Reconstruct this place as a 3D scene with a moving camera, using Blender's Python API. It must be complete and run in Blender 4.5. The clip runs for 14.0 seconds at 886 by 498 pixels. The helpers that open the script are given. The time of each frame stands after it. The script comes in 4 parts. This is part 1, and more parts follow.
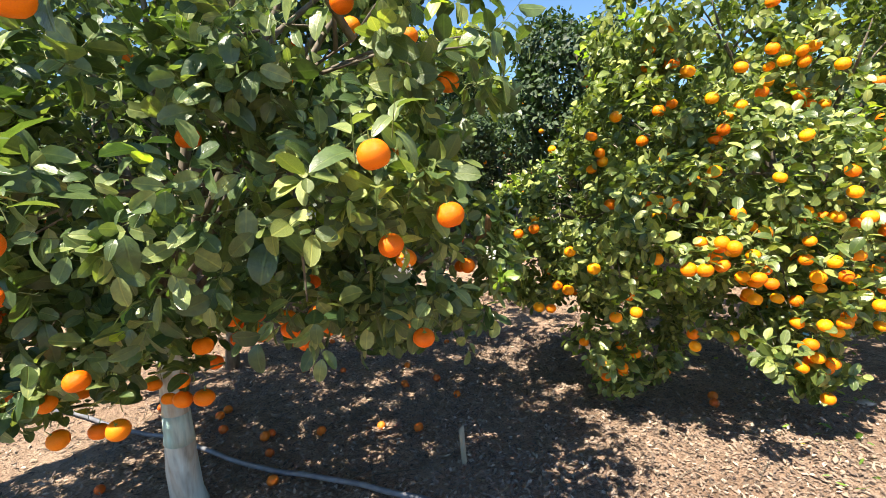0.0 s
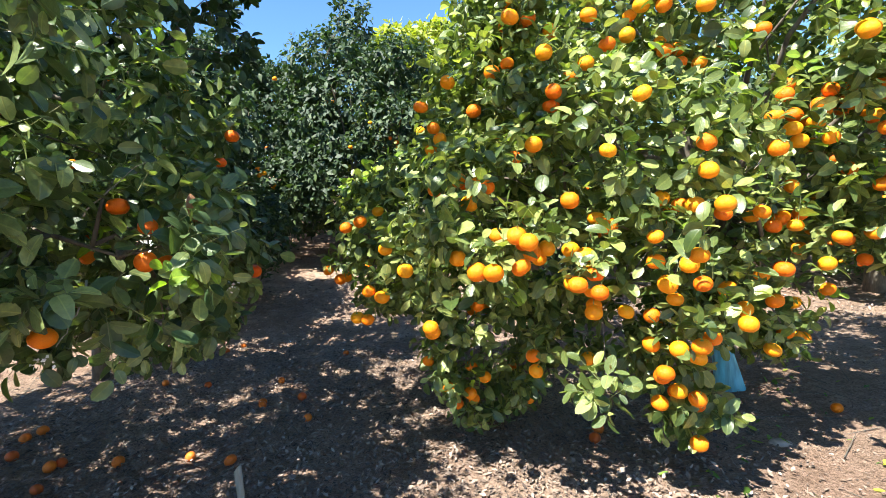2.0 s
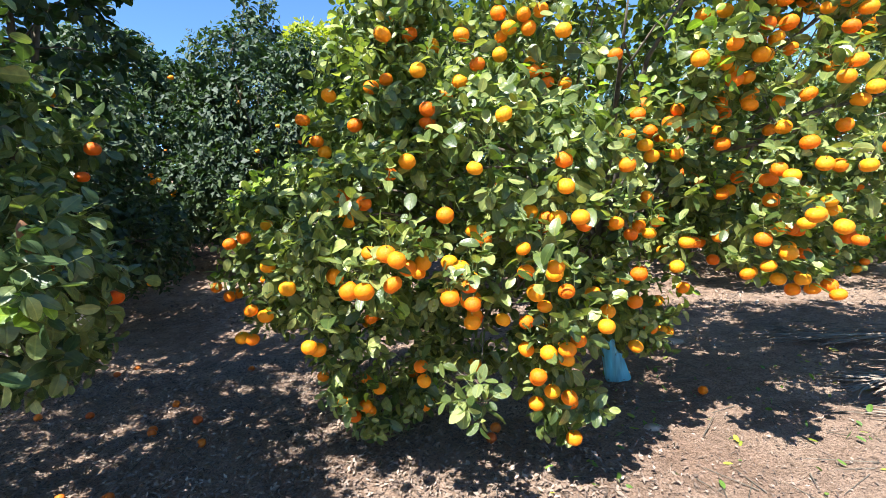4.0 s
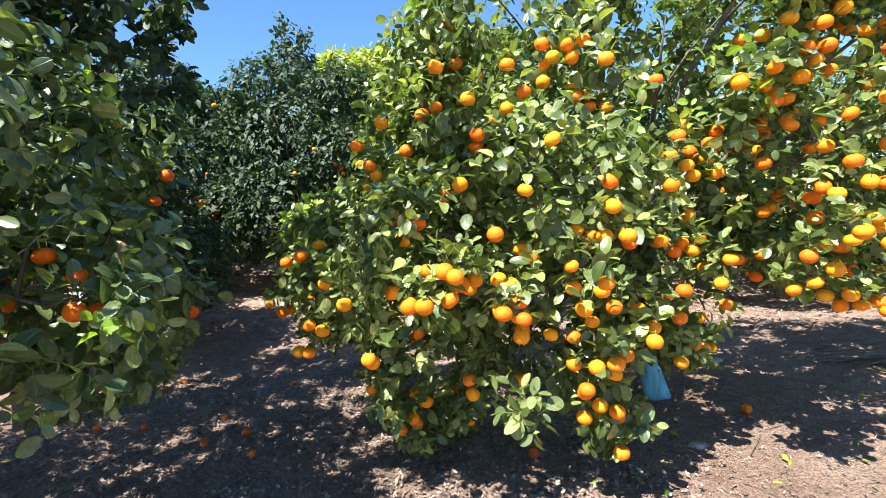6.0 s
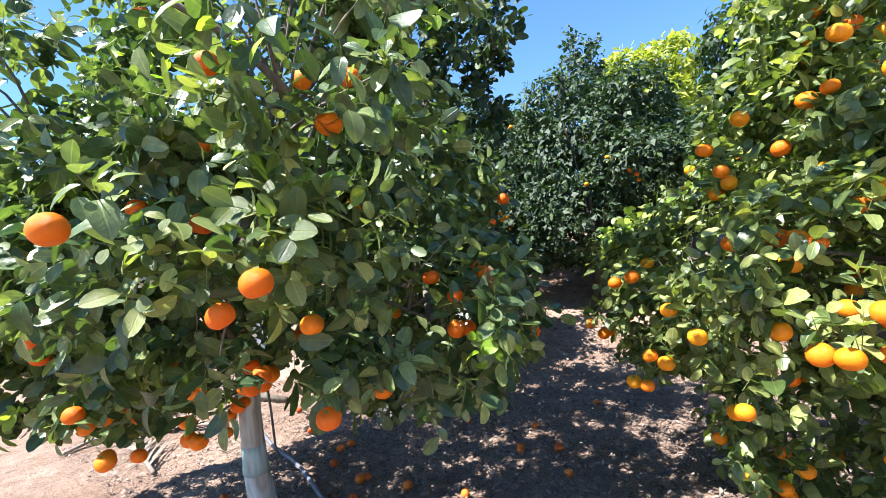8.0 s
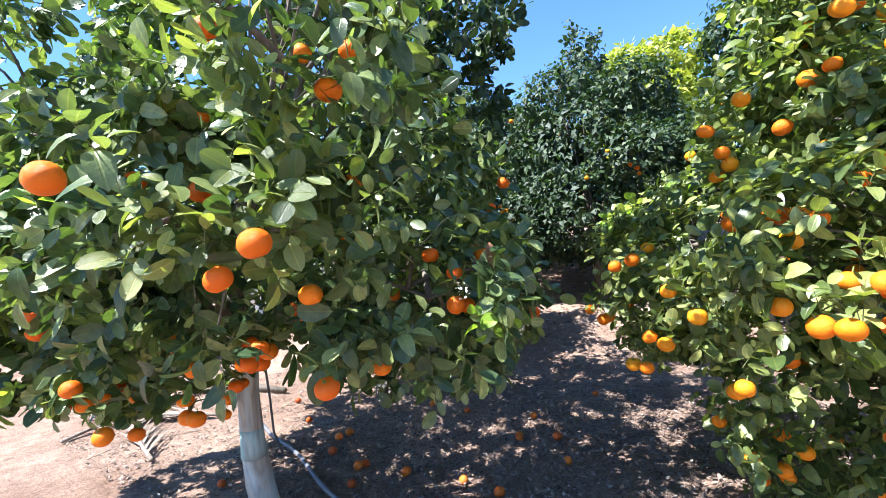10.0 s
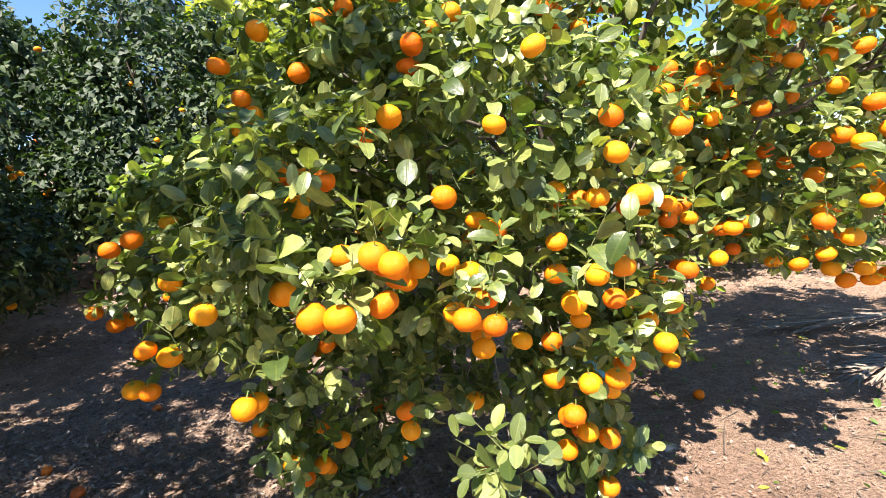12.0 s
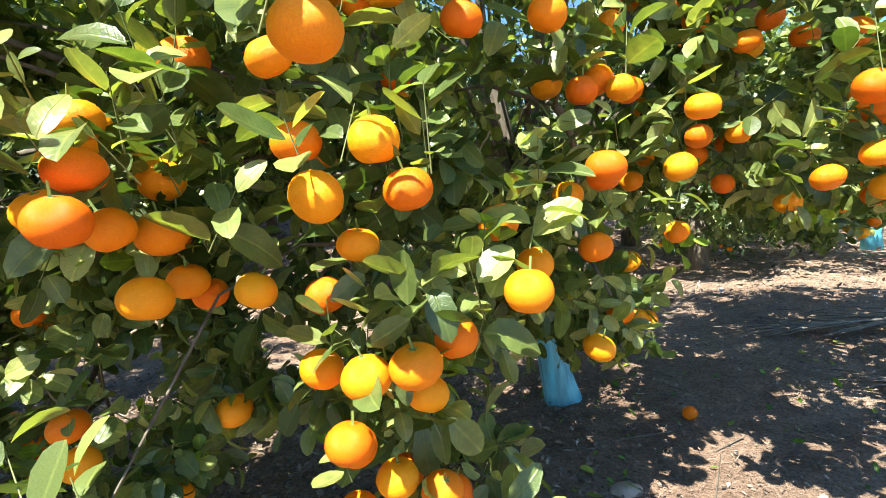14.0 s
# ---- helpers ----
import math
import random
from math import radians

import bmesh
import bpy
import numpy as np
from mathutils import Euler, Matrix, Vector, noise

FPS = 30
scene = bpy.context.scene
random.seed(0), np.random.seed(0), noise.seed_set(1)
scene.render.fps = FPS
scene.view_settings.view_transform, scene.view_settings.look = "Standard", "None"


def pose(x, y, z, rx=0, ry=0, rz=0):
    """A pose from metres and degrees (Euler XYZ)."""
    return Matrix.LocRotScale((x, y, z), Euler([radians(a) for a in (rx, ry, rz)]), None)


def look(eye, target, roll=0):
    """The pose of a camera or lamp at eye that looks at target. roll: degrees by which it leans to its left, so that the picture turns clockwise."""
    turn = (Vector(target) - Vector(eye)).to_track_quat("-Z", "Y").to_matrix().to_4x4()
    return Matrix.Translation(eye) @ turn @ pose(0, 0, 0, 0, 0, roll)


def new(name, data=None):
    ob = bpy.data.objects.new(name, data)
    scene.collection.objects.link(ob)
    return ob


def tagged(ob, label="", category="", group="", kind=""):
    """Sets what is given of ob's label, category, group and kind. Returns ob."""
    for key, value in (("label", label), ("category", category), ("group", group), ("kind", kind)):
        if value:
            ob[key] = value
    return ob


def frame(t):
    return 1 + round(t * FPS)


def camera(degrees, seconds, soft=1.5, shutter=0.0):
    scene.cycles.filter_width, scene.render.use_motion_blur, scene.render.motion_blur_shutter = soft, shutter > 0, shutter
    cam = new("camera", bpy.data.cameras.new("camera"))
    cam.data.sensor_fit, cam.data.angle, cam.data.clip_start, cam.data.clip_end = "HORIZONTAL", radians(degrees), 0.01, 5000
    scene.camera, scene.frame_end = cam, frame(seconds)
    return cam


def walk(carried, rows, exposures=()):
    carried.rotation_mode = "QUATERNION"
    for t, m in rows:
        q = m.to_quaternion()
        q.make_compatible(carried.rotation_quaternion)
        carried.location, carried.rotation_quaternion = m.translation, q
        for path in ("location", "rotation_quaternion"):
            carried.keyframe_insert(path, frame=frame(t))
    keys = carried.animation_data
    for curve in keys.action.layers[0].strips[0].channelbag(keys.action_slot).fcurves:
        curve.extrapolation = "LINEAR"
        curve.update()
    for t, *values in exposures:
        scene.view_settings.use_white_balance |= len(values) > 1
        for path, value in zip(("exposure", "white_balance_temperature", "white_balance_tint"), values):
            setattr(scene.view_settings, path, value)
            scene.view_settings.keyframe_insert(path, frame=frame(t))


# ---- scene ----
cam = camera(87.9, 14.0, soft=0.8)
PATH = [
    (0, (0.452, -0.363, 1.494), (0.052, 1.586, 1.291), -3.6),
    (0.5, (0.546, -0.183, 1.456), (-0.361, 1.593, 1.301), -5.3),
    (1, (0.795, -0.102, 1.471), (-0.059, 1.696, 1.276), -4.5),
    (1.5, (1.097, 0.135, 1.372), (0.446, 2.019, 1.217), -3.9),
    (2, (1.385, 0.369, 1.338), (0.935, 2.31, 1.16), -3.1),
    (2.5, (1.535, 0.395, 1.363), (1.206, 2.356, 1.144), -2.7),
    (3, (1.578, 0.375, 1.354), (1.37, 2.353, 1.148), -2.8),
    (3.5, (1.581, 0.391, 1.366), (1.421, 2.374, 1.163), -4.0),
    (3.7, (1.594, 0.392, 1.381), (1.442, 2.376, 1.179), -4.1),
    (5.8, (1.508, 0.285, 1.406), (1.349, 2.275, 1.278), -3.9),
    (6, (1.483, 0.278, 1.406), (1.24, 2.26, 1.294), -4.5),
    (6.5, (1.415, 0.27, 1.435), (0.966, 2.216, 1.34), -5.0),
    (7, (1.348, 0.317, 1.47), (0.59, 2.167, 1.404), -5.2),
    (7.5, (1.258, 0.319, 1.486), (0.179, 2.003, 1.467), -5.0),
    (7.7, (1.218, 0.292, 1.487), (0.032, 1.902, 1.488), -4.8),
    (9.8, (1.102, 0.339, 1.449), (-0.326, 1.738, 1.493), -6.2),
    (10, (1.165, 0.296, 1.407), (-0.113, 1.835, 1.422), -5.0),
    (10.5, (1.294, 0.415, 1.359), (0.397, 2.203, 1.323), -5.6),
    (11, (1.203, 0.738, 1.385), (0.789, 2.689, 1.234), -6.0),
    (11.5, (1.242, 0.89, 1.373), (1.158, 2.878, 1.173), -5.8),
    (12, (1.344, 0.956, 1.342), (1.514, 2.936, 1.117), -5.1),
    (12.5, (1.629, 1.078, 1.224), (1.88, 3.049, 0.991), -4.8),
    (13, (1.866, 1.282, 1.034), (1.994, 3.267, 0.824), -5.6),
    (13.5, (1.894, 1.5, 0.888), (2.023, 3.488, 0.712), -6.8),
    (14, (1.942, 1.592, 0.976), (2.03, 3.584, 0.818), -4.9),
]
walk(cam, [(t, look(eye, target, roll)) for t, eye, target, roll in PATH],
     exposures=[(0, 1.68, 6700, 9), (1, 1.8, 6300, 8), (2.5, 1.82, 5900, 9), (3.5, 1.62, 5800, 10), (6, 1.7, 5800, 12), (7, 1.87, 5700, 14), (7.5, 1.87, 5700, 14),
                (10.5, 2.0, 5500, 17), (11.5, 2.02, 5900, 19), (12.5, 1.62, 6700, 11), (13, 1.62, 6500, 8), (13.5, 1.87, 6200, 6), (14, 1.98, 6100, 5)])

# ---- light: a clear sky and one warm sun, high behind the walker's left shoulder ----
SUN_WAY = Vector((-0.27, -0.52, 1.0)).normalized()
world = bpy.data.worlds.new("sky")
scene.world = world
world.use_nodes = True
wn = world.node_tree
sky = wn.nodes.new("ShaderNodeTexSky")
sky.sky_type, sky.sun_disc = "NISHITA", False
sky.sun_elevation = math.asin(SUN_WAY.z)
sky.sun_rotation = math.atan2(SUN_WAY.x, SUN_WAY.y)
sky.air_density, sky.dust_density, sky.ozone_density = 1.0, 0.0, 3.0
deep = wn.nodes.new("ShaderNodeHueSaturation")
deep.inputs["Saturation"].default_value = 1.12
wn.links.new(sky.outputs[0], deep.inputs["Color"])
wn.links.new(deep.outputs[0], wn.nodes["Background"].inputs[0])
wn.nodes["Background"].inputs[1].default_value = 0.08
sun = new("sun", bpy.data.lights.new("sun", "SUN"))
sun.data.energy, sun.data.angle, sun.data.color = 5.0, radians(0.53), (1.0, 0.92, 0.78)
sun.matrix_world = look(SUN_WAY * 30, (0, 0, 0))


# ---- materials ----
def nodes_of(name):
    m = bpy.data.materials.new(name)
    m.use_nodes = True
    return m, m.node_tree.nodes, m.node_tree.links, m.node_tree.nodes["Principled BSDF"]


def ramp(nd, stops):
    r = nd.new("ShaderNodeValToRGB")
    while len(r.color_ramp.elements) < len(stops):
        r.color_ramp.elements.new(0.5)
    for e, (p, c) in zip(r.color_ramp.elements, stops):
        e.position, e.color = p, (*c, 1)
    return r


def tex(nd, lk, scale, detail=4, rough=0.55, coords="Object"):
    n = nd.new("ShaderNodeTexNoise")
    n.inputs["Scale"].default_value, n.inputs["Detail"].default_value, n.inputs["Roughness"].default_value = scale, detail, rough
    c = nd.new("ShaderNodeTexCoord")
    lk.new(c.outputs[coords], n.inputs["Vector"])
    return n


def bump(nd, lk, height, bsdf, strength, distance):
    b = nd.new("ShaderNodeBump")
    b.inputs["Strength"].default_value, b.inputs["Distance"].default_value = strength, distance
    lk.new(height, b.inputs["Height"])
    lk.new(b.outputs[0], bsdf.inputs["Normal"])


def mixed(nd, lk, fac, a, b, kind="MIX"):
    m = nd.new("ShaderNodeMix")
    m.data_type, m.blend_type = "RGBA", kind
    for sock, v in ((m.inputs[0], fac), (m.inputs[6], a), (m.inputs[7], b)):
        if isinstance(v, (int, float)):
            sock.default_value = v
        elif isinstance(v, tuple):
            sock.default_value = (*v, 1)
        else:
            lk.new(v, sock)
    return m.outputs[2]


def leaf_material(name, dark, mid, light, rough=0.34, glow=0.3, single=False):
    """Glossy citrus leaf: each leaf its own green, light passes through the blade."""
    m, nd, lk, p = nodes_of(name)
    if single:
        rnd = nd.new("ShaderNodeObjectInfo").outputs["Random"]
    else:
        rnd = nd.new("ShaderNodeNewGeometry").outputs["Random Per Island"]
    r = ramp(nd, [(0.0, dark), (0.55, mid), (0.9, light), (1.0, tuple(min(1, c * 1.25) for c in light))])
    lk.new(rnd, r.inputs[0])
    n = tex(nd, lk, 45, 3)
    blot = ramp(nd, [(0.35, (0.72, 0.75, 0.7)), (0.7, (1.12, 1.1, 1.0))])
    lk.new(n.outputs[0], blot.inputs[0])
    col = mixed(nd, lk, 1.0, r.outputs[0], blot.outputs[0], "MULTIPLY")
    sep = nd.new("ShaderNodeSeparateXYZ")
    lk.new(nd.new("ShaderNodeUVMap").outputs[0], sep.inputs[0])

    def calc(op, a, b=None):
        k = nd.new("ShaderNodeMath")
        k.operation = op
        for sock, val in zip(k.inputs, (a, b)):
            if isinstance(val, (int, float)):
                sock.default_value = val
            elif val is not None:
                lk.new(val, sock)
        return k.outputs[0]
    across = calc("ABSOLUTE", sep.outputs[1])
    ribs = calc("SINE", calc("MULTIPLY", calc("SUBTRACT", sep.outputs[0], calc("MULTIPLY", across, 0.8)), 62.0))
    rib = ramp(nd, [(0.0, (1, 1, 1)), (0.016, (0.8, 0.8, 0.8)), (0.028, (0, 0, 0))])
    lk.new(across, rib.inputs[0])
    vein = calc("MAXIMUM", rib.outputs[0], calc("MULTIPLY", calc("POWER", calc("MAXIMUM", ribs, 0.0), 6.0), 0.16))
    col = mixed(nd, lk, calc("MULTIPLY", vein, 0.45), col, mixed(nd, lk, 1.0, col, (2.0, 1.7, 1.5), "MULTIPLY"))
    lk.new(col, p.inputs["Base Color"])
    p.inputs["Roughness"].default_value = rough
    p.inputs["Specular IOR Level"].default_value = 0.55
    bump(nd, lk, calc("ADD", tex(nd, lk, 110, 3).outputs[0], calc("MULTIPLY", vein, -0.8)), p, 0.4, 0.003)
    t = nd.new("ShaderNodeBsdfTranslucent")
    lk.new(mixed(nd, lk, 1.0, col, (1.7, 1.9, 0.6), "MULTIPLY"), t.inputs[0])
    mx = nd.new("ShaderNodeMixShader")
    mx.inputs[0].default_value = glow
    lk.new(p.outputs[0], mx.inputs[1])
    lk.new(t.outputs[0], mx.inputs[2])
    lk.new(mx.outputs[0], nd["Material Output"].inputs[0])
    return m


LEAF = leaf_material("citrus_leaf", (0.05, 0.085, 0.022), (0.148, 0.195, 0.058), (0.31, 0.345, 0.115), 0.36, 0.28)
LEAF_ONE = leaf_material("citrus_leaf_single", (0.055, 0.09, 0.024), (0.148, 0.195, 0.058), (0.3, 0.335, 0.11), 0.36, 0.28, single=True)
# LEAF much darkened: the shade on the rows behind is in this colour
LEAF_SHADE = leaf_material("citrus_leaf_shade", (0.016, 0.036, 0.015), (0.03, 0.062, 0.022), (0.065, 0.105, 0.032), 0.6, 0.2)
# a lesser darkening of LEAF, shade put into the leaf colour
LEAF_HALF_SHADE = leaf_material("citrus_leaf_half_shade", (0.04, 0.075, 0.03), (0.105, 0.155, 0.06), (0.23, 0.28, 0.11), 0.34, 0.27)
LEAF_PALE = leaf_material("citrus_leaf_pale", (0.2, 0.24, 0.03), (0.3, 0.34, 0.045), (0.42, 0.42, 0.07), 0.45, 0.35)
LEAF_YOUNG = leaf_material("citrus_leaf_young", (0.16, 0.26, 0.03), (0.22, 0.34, 0.04), (0.32, 0.42, 0.06), 0.38, 0.4)


def peel_material(name, red, mid, yellow):
    m, nd, lk, p = nodes_of(name)
    r = ramp(nd, [(0.0, red), (0.5, mid), (1.0, yellow)])
    lk.new(nd.new("ShaderNodeObjectInfo").outputs["Random"], r.inputs[0])
    n = tex(nd, lk, 18, 3)
    b = ramp(nd, [(0.3, (0.88, 0.82, 0.8)), (0.7, (1.05, 1.12, 1.05))])
    lk.new(n.outputs[0], b.inputs[0])
    lk.new(mixed(nd, lk, 1.0, r.outputs[0], b.outputs[0], "MULTIPLY"), p.inputs["Base Color"])
    p.inputs["Roughness"].default_value = 0.42
    p.inputs["Specular IOR Level"].default_value = 0.22
    p.inputs["Subsurface Weight"].default_value = 0.12
    p.inputs["Subsurface Radius"].default_value = (0.01, 0.004, 0.001)
    v = nd.new("ShaderNodeTexVoronoi")
    v.inputs["Scale"].default_value = 420
    lk.new(nd.new("ShaderNodeTexCoord").outputs["Object"], v.inputs["Vector"])
    bump(nd, lk, v.outputs["Distance"], p, 0.35, 0.0015)
    return m


PEEL = peel_material("mandarin_peel", (0.82, 0.155, 0.003), (0.9, 0.26, 0.004), (0.92, 0.37, 0.007))
PEEL_DEEP = peel_material("mandarin_peel_deep", (0.76, 0.115, 0.004), (0.84, 0.165, 0.004), (0.88, 0.24, 0.006))
PEEL_OLD = peel_material("rotting_peel", (0.42, 0.07, 0.015), (0.55, 0.11, 0.015), (0.66, 0.17, 0.02))


def plain_material(name, a, b, scale, rough, rel=0.4, dist=0.004, stretch=None):
    m, nd, lk, p = nodes_of(name)
    n = tex(nd, lk, scale, 6, 0.62)
    if stretch:
        mp = nd.new("ShaderNodeMapping")
        mp.inputs["Scale"].default_value = stretch
        lk.new(nd.new("ShaderNodeTexCoord").outputs["Object"], mp.inputs[0])
        lk.new(mp.outputs[0], n.inputs["Vector"])
    r = ramp(nd, [(0.3, a), (0.7, b)])
    lk.new(n.outputs[0], r.inputs[0])
    lk.new(r.outputs[0], p.inputs["Base Color"])
    p.inputs["Roughness"].default_value = rough
    bump(nd, lk, n.outputs[0], p, rel, dist)
    return m


BARK = plain_material("bark", (0.07, 0.055, 0.04), (0.2, 0.17, 0.13), 30, 0.9, 0.7, 0.008, (1, 1, 0.25))
TWIG = plain_material("green_twig", (0.1, 0.13, 0.04), (0.2, 0.22, 0.08), 40, 0.6)
PALM = plain_material("dry_palm", (0.16, 0.125, 0.095), (0.32, 0.26, 0.2), 25, 0.8)
PIPE = plain_material("black_polythene", (0.08, 0.085, 0.1), (0.18, 0.18, 0.2), 12, 0.55, 0.2, 0.002)
WOOD = plain_material("grey_stake", (0.22, 0.19, 0.14), (0.42, 0.37, 0.29), 30, 0.85, 0.5, 0.004, (1, 1, 0.1))
STONE = plain_material("pale_clod", (0.3, 0.23, 0.17), (0.48, 0.38, 0.3), 20, 0.9)
CALYX = plain_material("calyx_green", (0.1, 0.16, 0.03), (0.2, 0.26, 0.06), 60, 0.6)
FLOWER = plain_material("white_petal", (0.7, 0.68, 0.6), (0.82, 0.8, 0.74), 40, 0.6)
WEED = leaf_material("weed_leaf", (0.08, 0.15, 0.03), (0.13, 0.24, 0.04), (0.22, 0.34, 0.06), 0.5, 0.3)
DEAD_LEAF = leaf_material("withered_leaf", (0.16, 0.08, 0.04), (0.24, 0.12, 0.06), (0.32, 0.18, 0.1), 0.7, 0.15)


def painted_trunk(name, paint, above):
    """Bark, washed with paint that has run and flaked in streaks."""
    m, nd, lk, p = nodes_of(name)
    c = nd.new("ShaderNodeTexCoord")
    mp = nd.new("ShaderNodeMapping")
    mp.inputs["Scale"].default_value = (1, 1, 0.16)
    lk.new(c.outputs["Object"], mp.inputs[0])
    n = nd.new("ShaderNodeTexNoise")
    n.inputs["Scale"].default_value, n.inputs["Detail"].default_value = 32, 6
    lk.new(mp.outputs[0], n.inputs["Vector"])
    bark = ramp(nd, [(0.3, tuple(v * 0.5 for v in above)), (0.65, above)])
    lk.new(n.outputs[0], bark.inputs[0])
    low = nd.new("ShaderNodeTexNoise")
    low.inputs["Scale"].default_value, low.inputs["Detail"].default_value = 7, 5
    lk.new(mp.outputs[0], low.inputs["Vector"])
    mask = ramp(nd, [(0.4, (0, 0, 0)), (0.52, (1, 1, 1))])
    lk.new(low.outputs[0], mask.inputs[0])
    pn = ramp(nd, [(0.3, tuple(v * 0.8 for v in paint)), (0.7, tuple(min(1, v * 1.1) for v in paint))])
    lk.new(n.outputs[0], pn.inputs[0])
    lk.new(mixed(nd, lk, mask.outputs[0], bark.outputs[0], pn.outputs[0]), p.inputs["Base Color"])
    p.inputs["Roughness"].default_value = 0.85
    bump(nd, lk, n.outputs[0], p, 0.6, 0.008)
    return m


TRUNK_WHITE = painted_trunk("trunk_lime_wash", (0.5, 0.56, 0.55), (0.44, 0.4, 0.34))
TRUNK_TEAL = painted_trunk("trunk_teal_band", (0.36, 0.56, 0.55), (0.42, 0.5, 0.47))
TRUNK_BLUE = painted_trunk("trunk_blue_wash", (0.14, 0.52, 0.68), (0.2, 0.47, 0.56))


def soil_material():
    m, nd, lk, p = nodes_of("dry_soil")
    big, mid, fine = tex(nd, lk, 0.9, 5), tex(nd, lk, 9, 8, 0.7), tex(nd, lk, 70, 6, 0.7)
    a = ramp(nd, [(0.32, (0.32, 0.215, 0.155)), (0.68, (0.53, 0.4, 0.305))])
    lk.new(big.outputs[0], a.inputs[0])
    b = ramp(nd, [(0.3, (0.6, 0.58, 0.56)), (0.6, (1.02, 1.0, 1.0)), (0.8, (1.2, 1.18, 1.15))])
    lk.new(mid.outputs[0], b.inputs[0])
    c = ramp(nd, [(0.34, (0.5, 0.48, 0.46)), (0.6, (1.1, 1.08, 1.06))])
    lk.new(fine.outputs[0], c.inputs[0])
    col = mixed(nd, lk, 1.0, mixed(nd, lk, 1.0, a.outputs[0], b.outputs[0], "MULTIPLY"), c.outputs[0], "MULTIPLY")
    lk.new(col, p.inputs["Base Color"])
    p.inputs["Roughness"].default_value = 0.95
    p.inputs["Specular IOR Level"].default_value = 0.095
    add = nd.new("ShaderNodeMath")
    add.operation = "ADD"
    lk.new(mid.outputs[0], add.inputs[0])
    lk.new(fine.outputs[0], add.inputs[1])
    bump(nd, lk, add.outputs[0], p, 1.0, 0.03)
    return m


def litter_material():
    m, nd, lk, p = nodes_of("dead_litter")
    r = ramp(nd, [(0.0, (0.06, 0.042, 0.032)), (0.4, (0.19, 0.135, 0.1)), (0.85, (0.28, 0.205, 0.155)), (1.0, (0.44, 0.35, 0.28))])
    lk.new(nd.new("ShaderNodeNewGeometry").outputs["Random Per Island"], r.inputs[0])
    lk.new(r.outputs[0], p.inputs["Base Color"])
    p.inputs["Roughness"].default_value = 0.8
    bump(nd, lk, tex(nd, lk, 120, 3).outputs[0], p, 0.4, 0.002)
    return m


SOIL, LITTER = soil_material(), litter_material()


# ---- builders ----
def part(name, data, material, parent=None, label=""):
    """One mesh object under a thing or a part. data: a bmesh or a mesh."""
    if isinstance(data, bmesh.types.BMesh):
        me = bpy.data.meshes.new(name)
        data.to_mesh(me)
        data.free()
        for poly in me.polygons:
            poly.use_smooth = True
    else:
        me = data
    if material and not me.materials:
        me.materials.append(material)
    ob = new(name, me)
    if parent:
        ob.parent = parent
    return tagged(ob, label)


def mesh_np(name, verts, tris, material, uv=None):
    """A triangle mesh from arrays, uv by vertex."""
    me = bpy.data.meshes.new(name)
    v, f = np.asarray(verts, np.float32).reshape(-1, 3), np.asarray(tris, np.int32).reshape(-1, 3)
    me.vertices.add(len(v))
    me.vertices.foreach_set("co", v.ravel())
    me.loops.add(f.size)
    me.loops.foreach_set("vertex_index", f.ravel())
    me.polygons.add(len(f))
    me.polygons.foreach_set("loop_start", np.arange(0, f.size, 3, dtype=np.int32))
    me.polygons.foreach_set("loop_total", np.full(len(f), 3, np.int32))
    me.polygons.foreach_set("use_smooth", np.ones(len(f), bool))
    if uv is not None:
        me.uv_layers.new(name="blade").data.foreach_set("uv", np.asarray(uv, np.float32)[f.ravel()].ravel())
    me.update(calc_edges=True)
    me.materials.append(material)
    return me


def blade(stations, widths):
    """A unit leaf along +x, its halves folded up from the midrib: vertices and triangles."""
    v, f = [(0, 0, 0)], []
    for u, w in zip(stations, widths):
        v += [(u, w, 0.28 * w), (u, 0, 0), (u, -w, 0.28 * w)]
    v.append((1, 0, 0))
    f += [(0, 2, 1), (0, 3, 2)]
    for k in range(len(stations) - 1):
        a, b = 1 + 3 * k, 4 + 3 * k
        f += [(a, a + 1, b + 1), (a, b + 1, b), (a + 1, a + 2, b + 2), (a + 1, b + 2, b + 1)]
    e, t = 1 + 3 * (len(stations) - 1), len(v) - 1
    f += [(e, e + 1, t), (e + 1, e + 2, t)]
    return np.array(v, float), np.array(f)


BLADE_FINE = blade((0.08, 0.27, 0.54, 0.8, 0.94), (0.1, 0.23, 0.275, 0.22, 0.12))
BLADE = blade((0.1, 0.36, 0.68, 0.92), (0.13, 0.26, 0.265, 0.15))
BLADE_FAR = blade((0.45,), (0.27,))


def unit(a):
    return a / np.maximum(np.linalg.norm(a, axis=-1, keepdims=True), 1e-9)


def lay_leaves(kind, pos, way, up, length, curl, wide):
    """Vertices and triangles of many leaves at once."""
    tv, tf = kind
    d = unit(way)
    side = unit(np.cross(up, d))
    nrm = np.cross(d, side)
    x = tv[None, :, 0] * length[:, None]
    y = tv[None, :, 1] * (length * wide)[:, None]
    z = tv[None, :, 2] * (length * wide)[:, None] - curl[:, None] * length[:, None] * tv[None, :, 0] ** 2
    v = pos[:, None] + x[..., None] * d[:, None] + y[..., None] * side[:, None] + z[..., None] * nrm[:, None]
    f = tf[None] + (np.arange(len(pos)) * len(tv))[:, None, None]
    return v.reshape(-1, 3), f.reshape(-1, 3), np.tile(tv[:, :2], (len(pos), 1))


